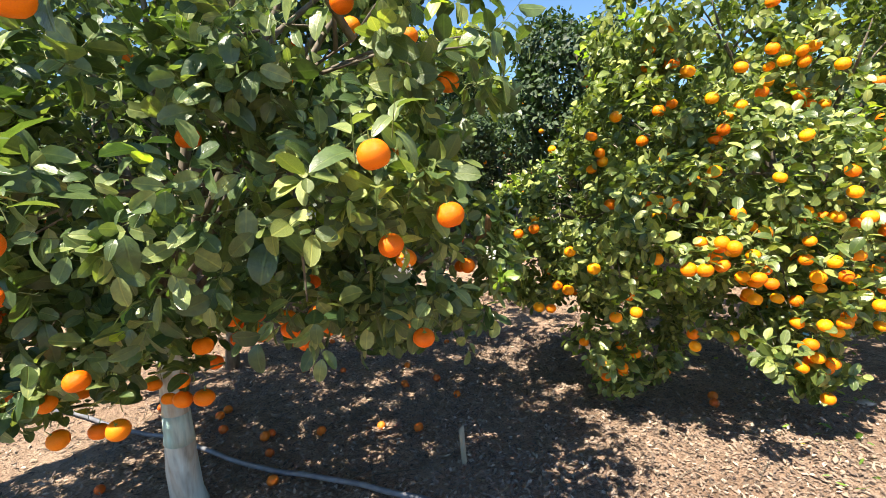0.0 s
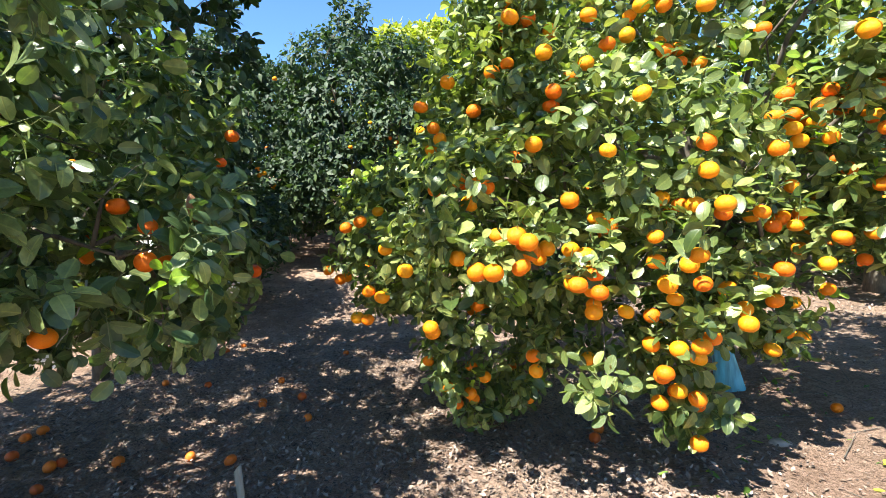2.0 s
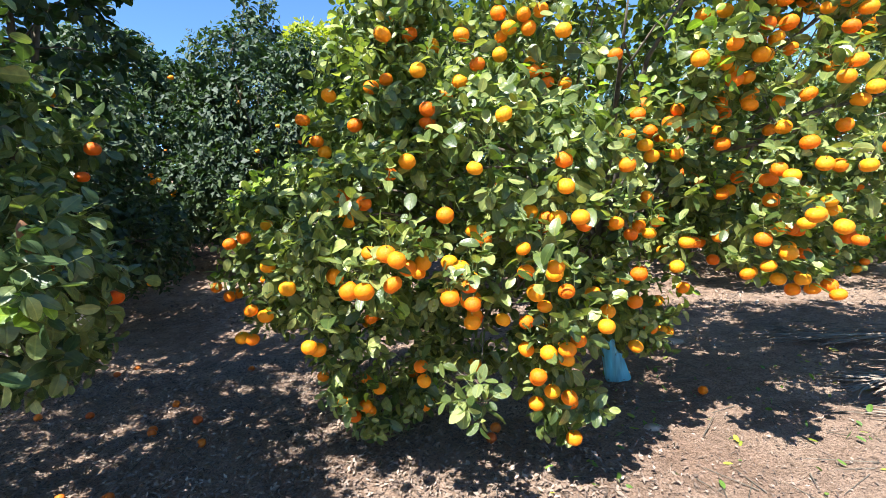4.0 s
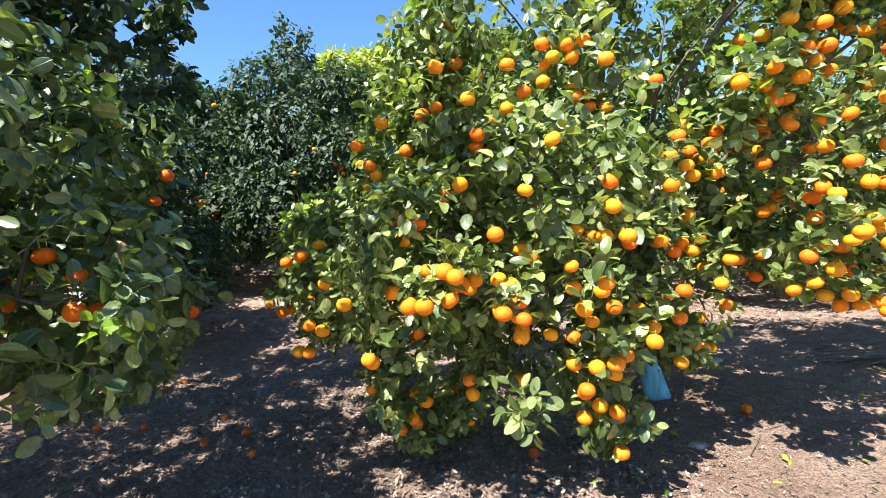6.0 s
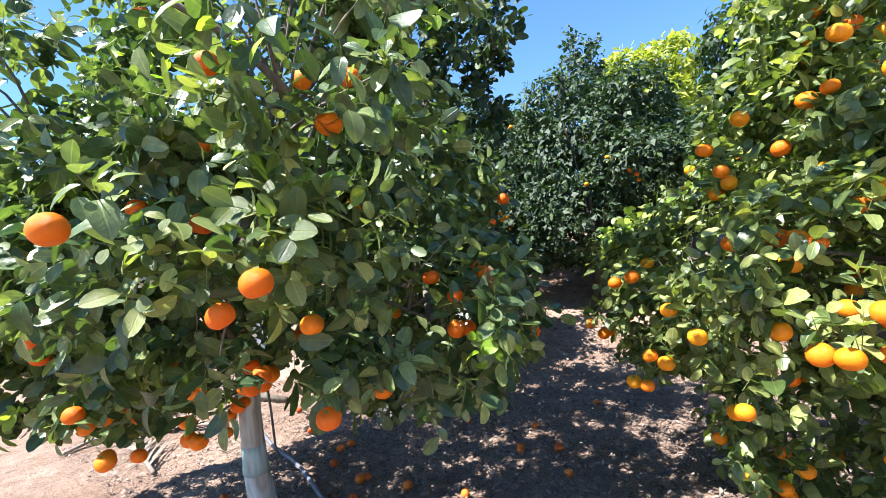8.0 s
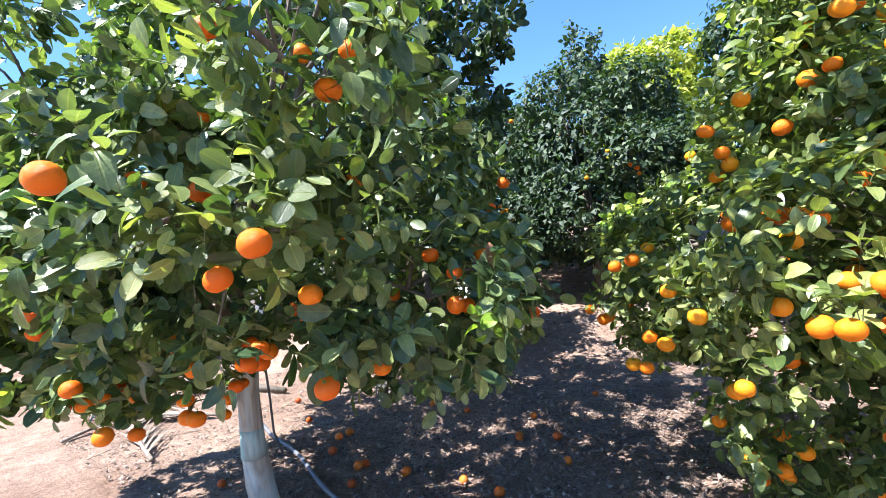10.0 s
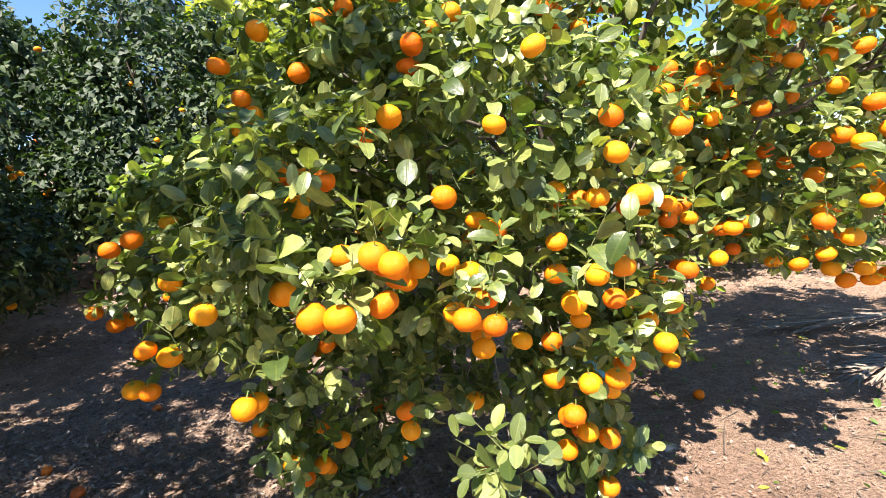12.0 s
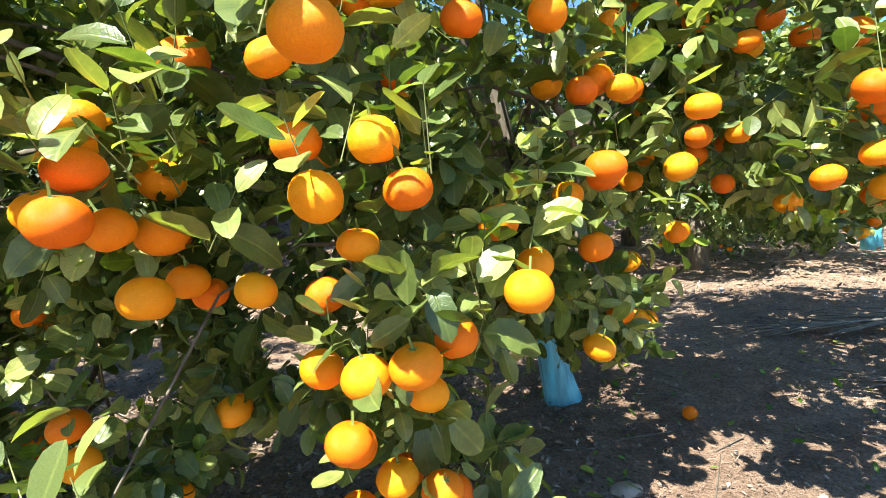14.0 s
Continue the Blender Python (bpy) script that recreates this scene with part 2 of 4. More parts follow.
def tube(points, radii, sides=8, wobble=0.0, rng=None):
    """A tapered round limb along points, as a bmesh."""
    bm = bmesh.new()
    pts = [Vector(p) for p in points]
    rings = []
    for i, p in enumerate(pts):
        way = (pts[min(i + 1, len(pts) - 1)] - pts[max(i - 1, 0)]).normalized()
        a = way.orthogonal().normalized()
        a = (Vector((1, 0, 0)) - way * way.x).normalized() if abs(way.x) < 0.9 else a
        b = way.cross(a)
        ring = []
        for k in range(sides):
            ang = 2 * math.pi * k / sides
            r = radii[i] * (1 + (rng.uniform(-wobble, wobble) if rng else 0))
            ring.append(bm.verts.new(p + (a * math.cos(ang) + b * math.sin(ang)) * r))
        rings.append(ring)
    for r0, r1 in zip(rings, rings[1:]):
        for k in range(sides):
            bm.faces.new((r0[k], r0[(k + 1) % sides], r1[(k + 1) % sides], r1[k]))
    bm.faces.new(rings[0][::-1])
    bm.faces.new(rings[-1])
    return bm


def ground_z(x, y):
    """Nearly level under the near trees, then a hillside that climbs away from the rows."""
    d = -0.46 * x + 0.89 * y
    t = max(0.0, d - 4.6)
    rise = 0.2 * t * t / (t + 1.2)
    return min(rise, 4.2 + 0.01 * rise)


def place_in(pick, lobes, shell, count, inner):
    """Points near the outer skin of a cloud of lobes, with the outward way at each."""
    lob = np.array(lobes, float)
    area = (lob[:, 3] * lob[:, 4] + lob[:, 4] * lob[:, 5] + lob[:, 3] * lob[:, 5])
    which = pick.choice(len(lob), size=count * 3, p=area / area.sum())
    dirs = unit(pick.normal(size=(count * 3, 3)))
    rad = pick.uniform(shell[0], shell[1], size=(count * 3, 1))
    pos = lob[which, :3] + dirs * rad * lob[which, 3:]
    nrm = unit(dirs / lob[which, 3:])
    q = np.linalg.norm((pos[:, None] - lob[None, :, :3]) / lob[None, :, 3:], axis=2)
    keep = q.min(axis=1) > inner
    return pos[keep][:count], nrm[keep][:count]


def shoots(pick, pos, nrm, leaves, reach, size, droop=0.4, lift=0.25):
    """Leafy shoots: for each, leaves set spirally along a short twig. Returns leaf arrays and twig ends."""
    n = len(pos)
    way = unit(nrm + pick.normal(scale=0.55, size=(n, 3)) + np.array([0, 0, lift]))
    length = reach * pick.uniform(0.6, 1.3, size=n)
    side = unit(np.cross(way, pick.normal(size=(n, 3))))
    other = np.cross(way, side)
    P, D, U, L, C, W = [], [], [], [], [], []
    for k in range(leaves):
        u = (k + 0.6) / leaves
        ang = 2.4 * k + pick.uniform(0, 0.8, size=n)
        rad = side * np.cos(ang)[:, None] + other * np.sin(ang)[:, None]
        down = np.array([0, 0, -1.0])
        P.append(pos + way * (length * (u - 0.35))[:, None] + rad * 0.006)
        D.append(unit(way * (0.25 + 0.6 * u) + rad * 0.85 + down * droop * pick.uniform(0, 2, size=(n, 1)) + pick.normal(scale=0.2, size=(n, 3))))
        U.append(unit(way * 0.5 + nrm * 0.4 + np.array([0, 0, 0.55]) + pick.normal(scale=0.55, size=(n, 3))))
        L.append(size * pick.uniform(0.5, 1.4, size=n) * (1.1 - 0.35 * u))
        C.append(pick.uniform(-0.25, 0.75, size=n))
        W.append(pick.uniform(0.9, 1.4, size=n))
    return [np.concatenate(a) for a in (P, D, U, L, C, W)], (pos - way * (0.45 * length)[:, None], pos + way * (0.6 * length)[:, None])


def twig_mesh(name, ends, material, r=0.0017):
    """Thin three-sided twigs between pairs of points, as one mesh."""
    a, b = ends
    d = unit(b - a)
    s = unit(np.cross(d, np.array([0.3, 0.5, 0.8])))
    o = np.cross(d, s)
    ring = [s, -0.5 * s + 0.87 * o, -0.5 * s - 0.87 * o]
    v = np.stack([a + r * k for k in ring] + [b + 0.5 * r * k for k in ring], axis=1)
    f = np.array([(0, 1, 4), (0, 4, 3), (1, 2, 5), (1, 5, 4), (2, 0, 3), (2, 3, 5)])
    f = f[None] + (np.arange(len(a)) * 6)[:, None, None]
    return mesh_np(name, v, f, material)


# the few leaf shapes that single leaves share
SINGLE_LEAVES = []
for curl_k, wide_k in ((0.05, 1.0), (0.2, 1.1), (0.35, 1.25), (0.45, 1.1), (0.1, 1.35), (-0.12, 1.15)):
    lv, lf, luv = lay_leaves(BLADE_FINE, np.zeros((1, 3)), np.array([[1.0, 0, 0]]), np.array([[0.0, 0, 1]]), np.ones(1), np.array([curl_k]), np.array([wide_k]))
    SINGLE_LEAVES.append(mesh_np("leaf", lv, lf, LEAF_ONE, luv))


def leaf_matrix(p, d, u, length):
    d = Vector(d)
    s = Vector(u).cross(d).normalized()
    n = d.cross(s)
    return Matrix.Translation(p) @ Matrix((d, s, n)).transposed().to_4x4() @ Matrix.Scale(length, 4)


def citrus_tree(name, label, base, trunk, lobes, outer, inner, seed, kind=BLADE, size=0.085, leaf=LEAF, trunk_mat=BARK,
                near=None, singles=0, twigs=True, per=7, reach=0.15, young=0, clump=0, airy=None, hollow=None):
    """A citrus tree: trunk and limbs, leafy shoots over a cloud of lobes, the nearest leaves as single parts."""
    pick = np.random.default_rng(seed)
    rng = random.Random(seed)
    bx, by, bz = base
    tree = tagged(new(name), label, "tree", "orchard trees")
    tree.location = base
    inv = Matrix.Translation((-bx, -by, -bz))
    top = trunk[-1][:3]

    def under(ob):
        ob.matrix_parent_inverse = Matrix.Identity(4)
        ob.matrix_basis = inv
        return ob
    under(part("trunk", tube([t[:3] for t in trunk], [t[3] for t in trunk], 14, 0.05, rng), trunk_mat, tree))
    for lo in lobes:
        c = Vector(lo[:3])
        t = Vector(top)
        if max(lo[3:]) < 0.45:
            t = Vector(min((k for k in lobes if max(k[3:]) >= 0.45), key=lambda k: (Vector(k[:3]) - c).length)[:3])
        mid = t.lerp(c, 0.5) + Vector((rng.uniform(-0.1, 0.1), rng.uniform(-0.1, 0.1), 0.34 if max(lo[3:]) >= 0.45 else 0.08))
        tip = c + (c - t).normalized() * 0.45 * min(lo[3:])
        small = max(lo[3:]) < 0.3
        r0 = 0.0035 if small else min(0.05, 0.006 + 0.026 * max(lo[3:]))
        under(part("limb", tube([t, t.lerp(mid, 0.5) + Vector((0, 0, 0.04)), mid, mid.lerp(c, 0.6), c, tip], [r0, r0 * 0.9, r0 * 0.7, r0 * 0.5, r0 * 0.35, 0.003], 7, 0.08, rng), BARK, tree))
        for k in range(0 if small else 4):
            way = Vector((rng.gauss(0, 1), rng.gauss(0, 1), rng.gauss(0.2, 1))).normalized()
            end = c + Vector((way.x * lo[3], way.y * lo[4], way.z * lo[5])) * 0.85
            s = mid.lerp(c, rng.uniform(0.3, 1))
            under(part("branch", tube([s, s.lerp(end, 0.5) + Vector((0, 0, 0.04)), end], [0.009, 0.006, 0.003], 5), BARK, tree))
    arrays, ends = [], []
    for (shell, count, hide) in (((0.86, 1.04), outer, 0.8), ((0.45, 0.86), inner, 0.42)):
        if not count:
            continue
        pos, nrm = place_in(pick, lobes, shell, count, hide)
        floor_z = np.array([ground_z(a, b) for a, b in pos[:, :2]]) + 0.12
        ok = pos[:, 2] > floor_z
        if clump and hide > 0.5:
            ok &= np.array([noise.noise(Vector(q) * 4.4) for q in pos]) + pick.normal(scale=0.12, size=len(pos)) > clump
        if hollow and hide > 0.5:
            ok &= np.array([noise.noise(Vector(q) * 2.1 + Vector((3, 5, 1))) for q in pos]) > hollow
        if airy:
            # open crown: fewer shoots high up on the near side
            high = (pos[:, 2] > airy[0]) & (pos[:, 0] > airy[1]) & (pos[:, 1] < 3.3)
            ok &= ~high | (np.array([noise.noise(Vector(q) * 3.1 + Vector((7, 0, 0))) for q in pos]) > airy[2])
        a, e = shoots(pick, pos[ok], nrm[ok], per, reach, size)
        arrays.append(a)
        ends.append(e)
    P, D, U, L, C, W = [np.concatenate([a[i] for a in arrays]) for i in range(6)]
    if near is not None and singles:
        far = np.linalg.norm(P - np.array(near), axis=1)
        pickd = np.argsort(far)[:singles]
        for i in pickd:
            ob = part("leaf", SINGLE_LEAVES[int(pick.integers(len(SINGLE_LEAVES)))], None, tree)
            ob.matrix_basis = inv @ leaf_matrix(P[i], D[i], U[i], L[i])
        rest = np.ones(len(P), bool)
        rest[pickd] = False
        P, D, U, L, C, W = P[rest], D[rest], U[rest], L[rest], C[rest], W[rest]
    v, f, uv = lay_leaves(kind, P, D, U, L, C, W)
    tagged(under(part("foliage", mesh_np("foliage", v, f, leaf, uv), None, tree)), kind="stuff")
    if young:
        pos, nrm = place_in(pick, lobes, (0.98, 1.08), young, 0.93)
        a, e = shoots(pick, pos, nrm, 6, reach * 0.8, size * 0.85, 0.0, 0.9)
        v, f, uv = lay_leaves(kind, *a)
        tagged(under(part("young_growth", mesh_np("young_growth", v, f, LEAF_YOUNG, uv), None, tree, "bright young leaves")), kind="stuff")
    if twigs:
        a, b = np.concatenate([e[0] for e in ends]), np.concatenate([e[1] for e in ends])
        tagged(under(part("twiggery", twig_mesh("twiggery", (a, b), TWIG), None, tree)), kind="stuff")
    return tree


def fruit_mesh(flat, knob, rot=0.0):
    """A mandarin of unit radius: flattened, dimpled at both ends, faintly ribbed."""
    bm = bmesh.new()
    n, m = 18, 11
    rings = []
    for i in range(1, m):
        th = math.pi * i / m
        ring = []
        for k in range(n):
            a = 2 * math.pi * k / n
            r = 1 + 0.012 * math.sin(9 * a + rot) * math.sin(th) + 0.02 * math.sin(2 * a + rot)
            dip = 0.14 * math.exp(-((math.sin(th) / 0.33) ** 2))
            z = math.cos(th) * (flat - dip) + (knob * math.exp(-((math.sin(th) / 0.45) ** 2)) if th < 1.57 else 0)
            ring.append(bm.verts.new((r * math.sin(th) * math.cos(a), r * math.sin(th) * math.sin(a), z)))
        rings.append(ring)
    top, low = bm.verts.new((0, 0, flat - 0.15 + knob)), bm.verts.new((0, 0, -flat + 0.15))
    for k in range(n):
        j = (k + 1) % n
        bm.faces.new((top, rings[0][k], rings[0][j]))
        bm.faces.new((low, rings[-1][j], rings[-1][k]))
        for r0, r1 in zip(rings, rings[1:]):
            bm.faces.new((r0[k], r1[k], r1[j], r0[j]))
    me = bpy.data.meshes.new("mandarin")
    bm.to_mesh(me)
    bm.free()
    for p in me.polygons:
        p.use_smooth = True
    return me


def calyx_mesh(z):
    """The green star on top of a fruit, with its short stalk."""
    bm = bmesh.new()
    c = bm.verts.new((0, 0, z + 0.06))
    rim = []
    for k in range(10):
        a = math.pi * k / 5
        r = 0.24 if k % 2 == 0 else 0.11
        rim.append(bm.verts.new((r * math.cos(a), r * math.sin(a), z + (0.06 if k % 2 == 0 else 0.03))))
    for k in range(10):
        bm.faces.new((c, rim[k], rim[(k + 1) % 10]))
    low = [bm.verts.new((0.06 * math.cos(2.1 * k), 0.06 * math.sin(2.1 * k), z + 0.02)) for k in range(3)]
    mid = [bm.verts.new((0.05 * math.cos(2.1 * k) + 0.1, 0.05 * math.sin(2.1 * k), z + 0.6)) for k in range(3)]
    for a, b in ((low, mid),):
        for k in range(3):
            bm.faces.new((a[k], a[(k + 1) % 3], b[(k + 1) % 3], b[k]))
    me = bpy.data.meshes.new("calyx")
    bm.to_mesh(me)
    bm.free()
    me.materials.append(CALYX)
    return me


FRUITS = [fruit_mesh(0.86, 0.05), fruit_mesh(0.9, 0.1, 1.0), fruit_mesh(0.82, 0.0, 2.0), fruit_mesh(0.94, 0.06, 3.0)]
DEEP_FRUITS = [me.copy() for me in FRUITS]
OLD_FRUITS = [me.copy() for me in FRUITS[:2]]
for me in FRUITS:
    me.materials.append(PEEL)
for me in DEEP_FRUITS:
    me.materials.append(PEEL_DEEP)
for me in OLD_FRUITS:
    me.materials.append(PEEL_OLD)
CALYXES = [calyx_mesh(0.72), calyx_mesh(0.82), calyx_mesh(0.66), calyx_mesh(0.82)]
fruit_rng = random.Random(11)
HUNG = {}
DEEPER = set()


def hang_fruit(tree, spots, calyx=True):
    """Ripe mandarins on a tree: centre and radius of each."""
    inv = Matrix.Translation(-tree.location)
    for x, y, z, r in spots:
        k = fruit_rng.randrange(4)
        ob = part("mandarin", (DEEP_FRUITS if tree.name in DEEPER else FRUITS)[k], None, tree)
        turn = Euler((fruit_rng.gauss(0, 0.25), fruit_rng.gauss(0, 0.25), fruit_rng.uniform(0, 6.28)))
        ob.matrix_basis = inv @ Matrix.LocRotScale((x, y, z), turn, (r, r, r))
        HUNG.setdefault(tree.name, []).append((x, y, z))
        if calyx:
            part("calyx", CALYXES[k], None, ob)


def dress_fruit(tree, seed, size=0.085, leaf=LEAF):
    """Leaves of the shoots that bear the fruit: a loose collar over and round each mandarin."""
    pick = np.random.default_rng(seed)
    spots = np.array(HUNG[tree.name])
    spots = np.repeat(spots, 2, axis=0)
    n = len(spots)
    out = unit(spots - np.array([*tree.location[:2], 1.4]))
    pos = spots - out * pick.uniform(0.03, 0.08, size=(n, 1)) + np.array([0, 0, 0.06]) + pick.normal(scale=(0.035, 0.035, 0.015), size=(n, 3))
    a, e = shoots(pick, pos, unit(out * 0.3 + np.array([0, 0, 0.6])), 5, 0.09, size, 0.1, 0.5)
    inv = Matrix.Translation(-tree.location)
    v, f, uv = lay_leaves(BLADE_FINE, *a)
    ob = part("fruiting_growth", mesh_np("fruiting_growth", v, f, leaf, uv), None, tree)
    ob.matrix_basis = inv
    tagged(ob, kind="stuff")
    ob = part("stalk_growth", twig_mesh("stalk_growth", e, TWIG, 0.0016), None, tree)
    ob.matrix_basis = inv
    tagged(ob, kind="stuff")


def bare_twigs(tree, lobes, count, seed):
    """Crooked grey twigs that show between the leaves."""
    rng, pick = random.Random(seed), np.random.default_rng(seed)
    pos, nrm = place_in(pick, lobes, (0.8, 0.95), count, 0.72)
    inv = Matrix.Translation(-tree.location)
    for p, n in zip(pos, nrm):
        a = Vector(p) - Vector(n) * 0.15
        way = (Vector(n) + Vector((rng.gauss(0, 0.8), rng.gauss(0, 0.8), rng.gauss(0, 0.8)))).normalized()
        pts = [a]
        for k in range(9):
            way = (way + Vector((rng.gauss(0, 0.2), rng.gauss(0, 0.2), rng.gauss(0.03, 0.2)))).normalized()
            pts.append(pts[-1] + way * rng.uniform(0.015, 0.035))
        ob = part("twig", tube(pts, [0.0036 - 0.0003 * k for k in range(10)], 5), WOOD, tree)
        ob.matrix_basis = inv


def more_fruit(tree, lobes, count, seed, within=None, r=(0.031, 0.038), calyx=False, shell=(0.82, 0.98), gap=0.1):
    """Further mandarins in among the leaves, singly and in twos and threes, clear of those that hang there."""
    pick = np.random.default_rng(seed)
    pos, nrm = place_in(pick, lobes, shell, count * 4, 0.75)
    made = 0
    for p in pos:
        if made >= count:
            break
        for k in range(1 + int(pick.integers(3))):
            q = p + (pick.normal(scale=0.05, size=3) if k else 0)
            if q[2] < ground_z(q[0], q[1]) + 0.2 or (within and not within(*q)):
                continue
            if any((q[0] - a) ** 2 + (q[1] - b) ** 2 + (q[2] - c) ** 2 < (gap if not k else 0.068) ** 2 for a, b, c in HUNG.get(tree.name, [])):
                continue
            hang_fruit(tree, [(*q, pick.uniform(*r))], calyx)
            made += 1

# ---- ground ----
def ground_sheet():
    s = np.concatenate([-np.geomspace(400, 9, 40), np.linspace(-8.8, 8.8, 300), np.geomspace(9, 400, 40)])
    n = len(s)
    X, Y = np.meshgrid(s + 0.8, s + 3.5, indexing="ij")
    V = np.zeros((n * n, 3))
    for i, (x, y) in enumerate(zip(X.ravel(), Y.ravel())):
        z = ground_z(x, y)
        if abs(x) < 10 and abs(y - 3) < 10:
            z += 0.05 * (noise.noise((x * 0.9, y * 0.9, 0)) - 0.1) + 0.014 * noise.noise((x * 5, y * 5, 3)) + 0.008 * noise.noise((x * 14, y * 14, 7))
        V[i] = x, y, z - 0.01
    I = np.arange(n * n).reshape(n, n)
    a, b, c, d = I[:-1, :-1].ravel(), I[1:, :-1].ravel(), I[1:, 1:].ravel(), I[:-1, 1:].ravel()
    return mesh_np("ground", V, np.concatenate([np.stack([a, b, c], 1), np.stack([a, c, d], 1)]), SOIL)


def surface_z(x, y):
    return ground_z(x, y) - 0.01 + 0.05 * (noise.noise((x * 0.9, y * 0.9, 0)) - 0.1) + 0.014 * noise.noise((x * 5, y * 5, 3))


tagged(part("ground", ground_sheet(), None), "dry pinkish brown orchard soil strewn with dead leaves", "ground", kind="structure")

# ---- the tree on the right, sunlit, with low skirts of fruit ----
RIGHT_LOBES = [
    (2.3, 3.75, 2.0, 1.45, 1.2, 1.1), (1.28, 2.6, 1.3, 0.58, 0.58, 0.36), (0.98, 2.95, 0.52, 0.38, 0.36, 0.36),
    (0.9, 2.9, 1.08, 0.4, 0.5, 0.32), (1.2, 2.95, 1.85, 0.48, 0.52, 0.45), (1.75, 2.75, 1.55, 0.55, 0.52, 0.45),
    (1.78, 2.75, 0.92, 0.46, 0.46, 0.36), (1.93, 2.5, 0.55, 0.2, 0.18, 0.22), (2.35, 2.9, 1.25, 0.44, 0.46, 0.4),
    (2.4, 2.95, 0.8, 0.26, 0.3, 0.24), (3.25, 3.02, 1.6, 0.62, 0.55, 0.7), (4.05, 3.3, 1.85, 0.55, 0.55, 0.6), (2.9, 2.6, 2.7, 0.5, 0.4, 0.36), (3.65, 2.75, 2.4, 0.45, 0.38, 0.45), (2.45, 3.05, 2.2, 0.8, 0.65, 0.55),
    (1.8, 3.4, 2.6, 0.9, 0.9, 0.6), (0.75, 3.4, 1.3, 0.6, 0.7, 0.5), (0.55, 3.6, 0.95, 0.42, 0.5, 0.35), (0.38, 3.15, 1.15, 0.33, 0.42, 0.4), (3.6, 3.9, 2.2, 0.9, 0.9, 0.8), (1.57, 2.05, 0.66, 0.08, 0.07, 0.06),
    # the first lobe here is out of view, added to shade the soil at right
    (4.9, 2.9, 2.6, 0.6, 0.6, 0.45), (4.35, 4.3, 1.05, 0.45, 0.45, 0.42), (4.95, 4.6, 1.15, 0.5, 0.5, 0.48),
]
right_tree = citrus_tree("mandarin_tree", "sunlit mandarin tree laden with ripe fruit, skirts near the ground", (2.58, 3.84, 0.0),
                         [(2.59, 3.84, -0.05, 0.1), (2.57, 3.83, 0.05, 0.085), (2.52, 3.82, 0.3, 0.062), (2.47, 3.82, 0.6, 0.06), (2.45, 3.82, 0.85, 0.065)],
                         RIGHT_LOBES, 24000, 1600, 5, clump=0.09, hollow=-0.16, airy=(0.95, 2.2, 0.15), trunk_mat=TRUNK_BLUE, size=0.064, reach=0.125, near=(1.75, 1.95, 0.95), singles=300, young=210)
hang_fruit(right_tree, [
    (0.08, 2.90, 1.00, 0.032), (0.34, 2.63, 1.26, 0.033), (0.44, 2.59, 1.29, 0.035),
    (0.45, 2.45, 0.82, 0.035), (0.52, 2.41, 0.82, 0.031), (0.56, 2.35, 0.97, 0.031), (0.62, 2.36, 0.94, 0.036),
    (0.64, 2.39, 1.16, 0.033), (0.73, 2.70, 0.52, 0.032), (0.76, 2.30, 1.07, 0.037), (0.78, 2.75, 0.37, 0.034),
    (0.80, 2.58, 1.83, 0.036), (0.81, 2.70, 1.64, 0.034), (0.84, 2.70, 0.36, 0.035), (0.85, 2.61, 1.73, 0.032),
    (0.85, 2.63, 0.40, 0.035), (0.87, 2.30, 0.79, 0.036), (0.87, 2.74, 0.27, 0.034), (0.87, 2.65, 1.68, 0.035),
    (0.88, 2.45, 1.42, 0.035), (0.93, 2.05, 0.88, 0.031), (0.94, 2.57, 1.93, 0.036), (0.96, 2.65, 0.37, 0.035),
])
hang_fruit(right_tree, [
    (0.96, 2.72, 0.49, 0.033), (0.97, 2.70, 0.32, 0.031), (1.02, 2.30, 1.45, 0.036), (1.04, 2.65, 0.46, 0.034),
    (1.04, 2.10, 1.14, 0.035), (1.05, 2.34, 1.43, 0.036), (1.07, 2.50, 1.77, 0.035), (1.08, 2.20, 1.35, 0.037),
    (1.10, 2.29, 1.43, 0.033), (1.14, 1.93, 1.11, 0.036), (1.15, 2.20, 1.41, 0.034), (1.16, 2.50, 1.93, 0.037),
    (1.20, 1.90, 1.11, 0.036), (1.21, 1.99, 1.23, 0.032), (1.23, 2.50, 1.96, 0.032), (1.26, 2.23, 1.52, 0.032),
    (1.26, 2.32, 2.09, 0.037), (1.28, 1.93, 1.23, 0.034), (1.29, 1.95, 1.12, 0.035), (1.30, 2.01, 1.20, 0.033),
    (1.30, 2.40, 0.66, 0.034), (1.31, 2.40, 0.59, 0.033), (1.32, 1.90, 1.21, 0.033), (1.34, 2.19, 1.56, 0.035),
])
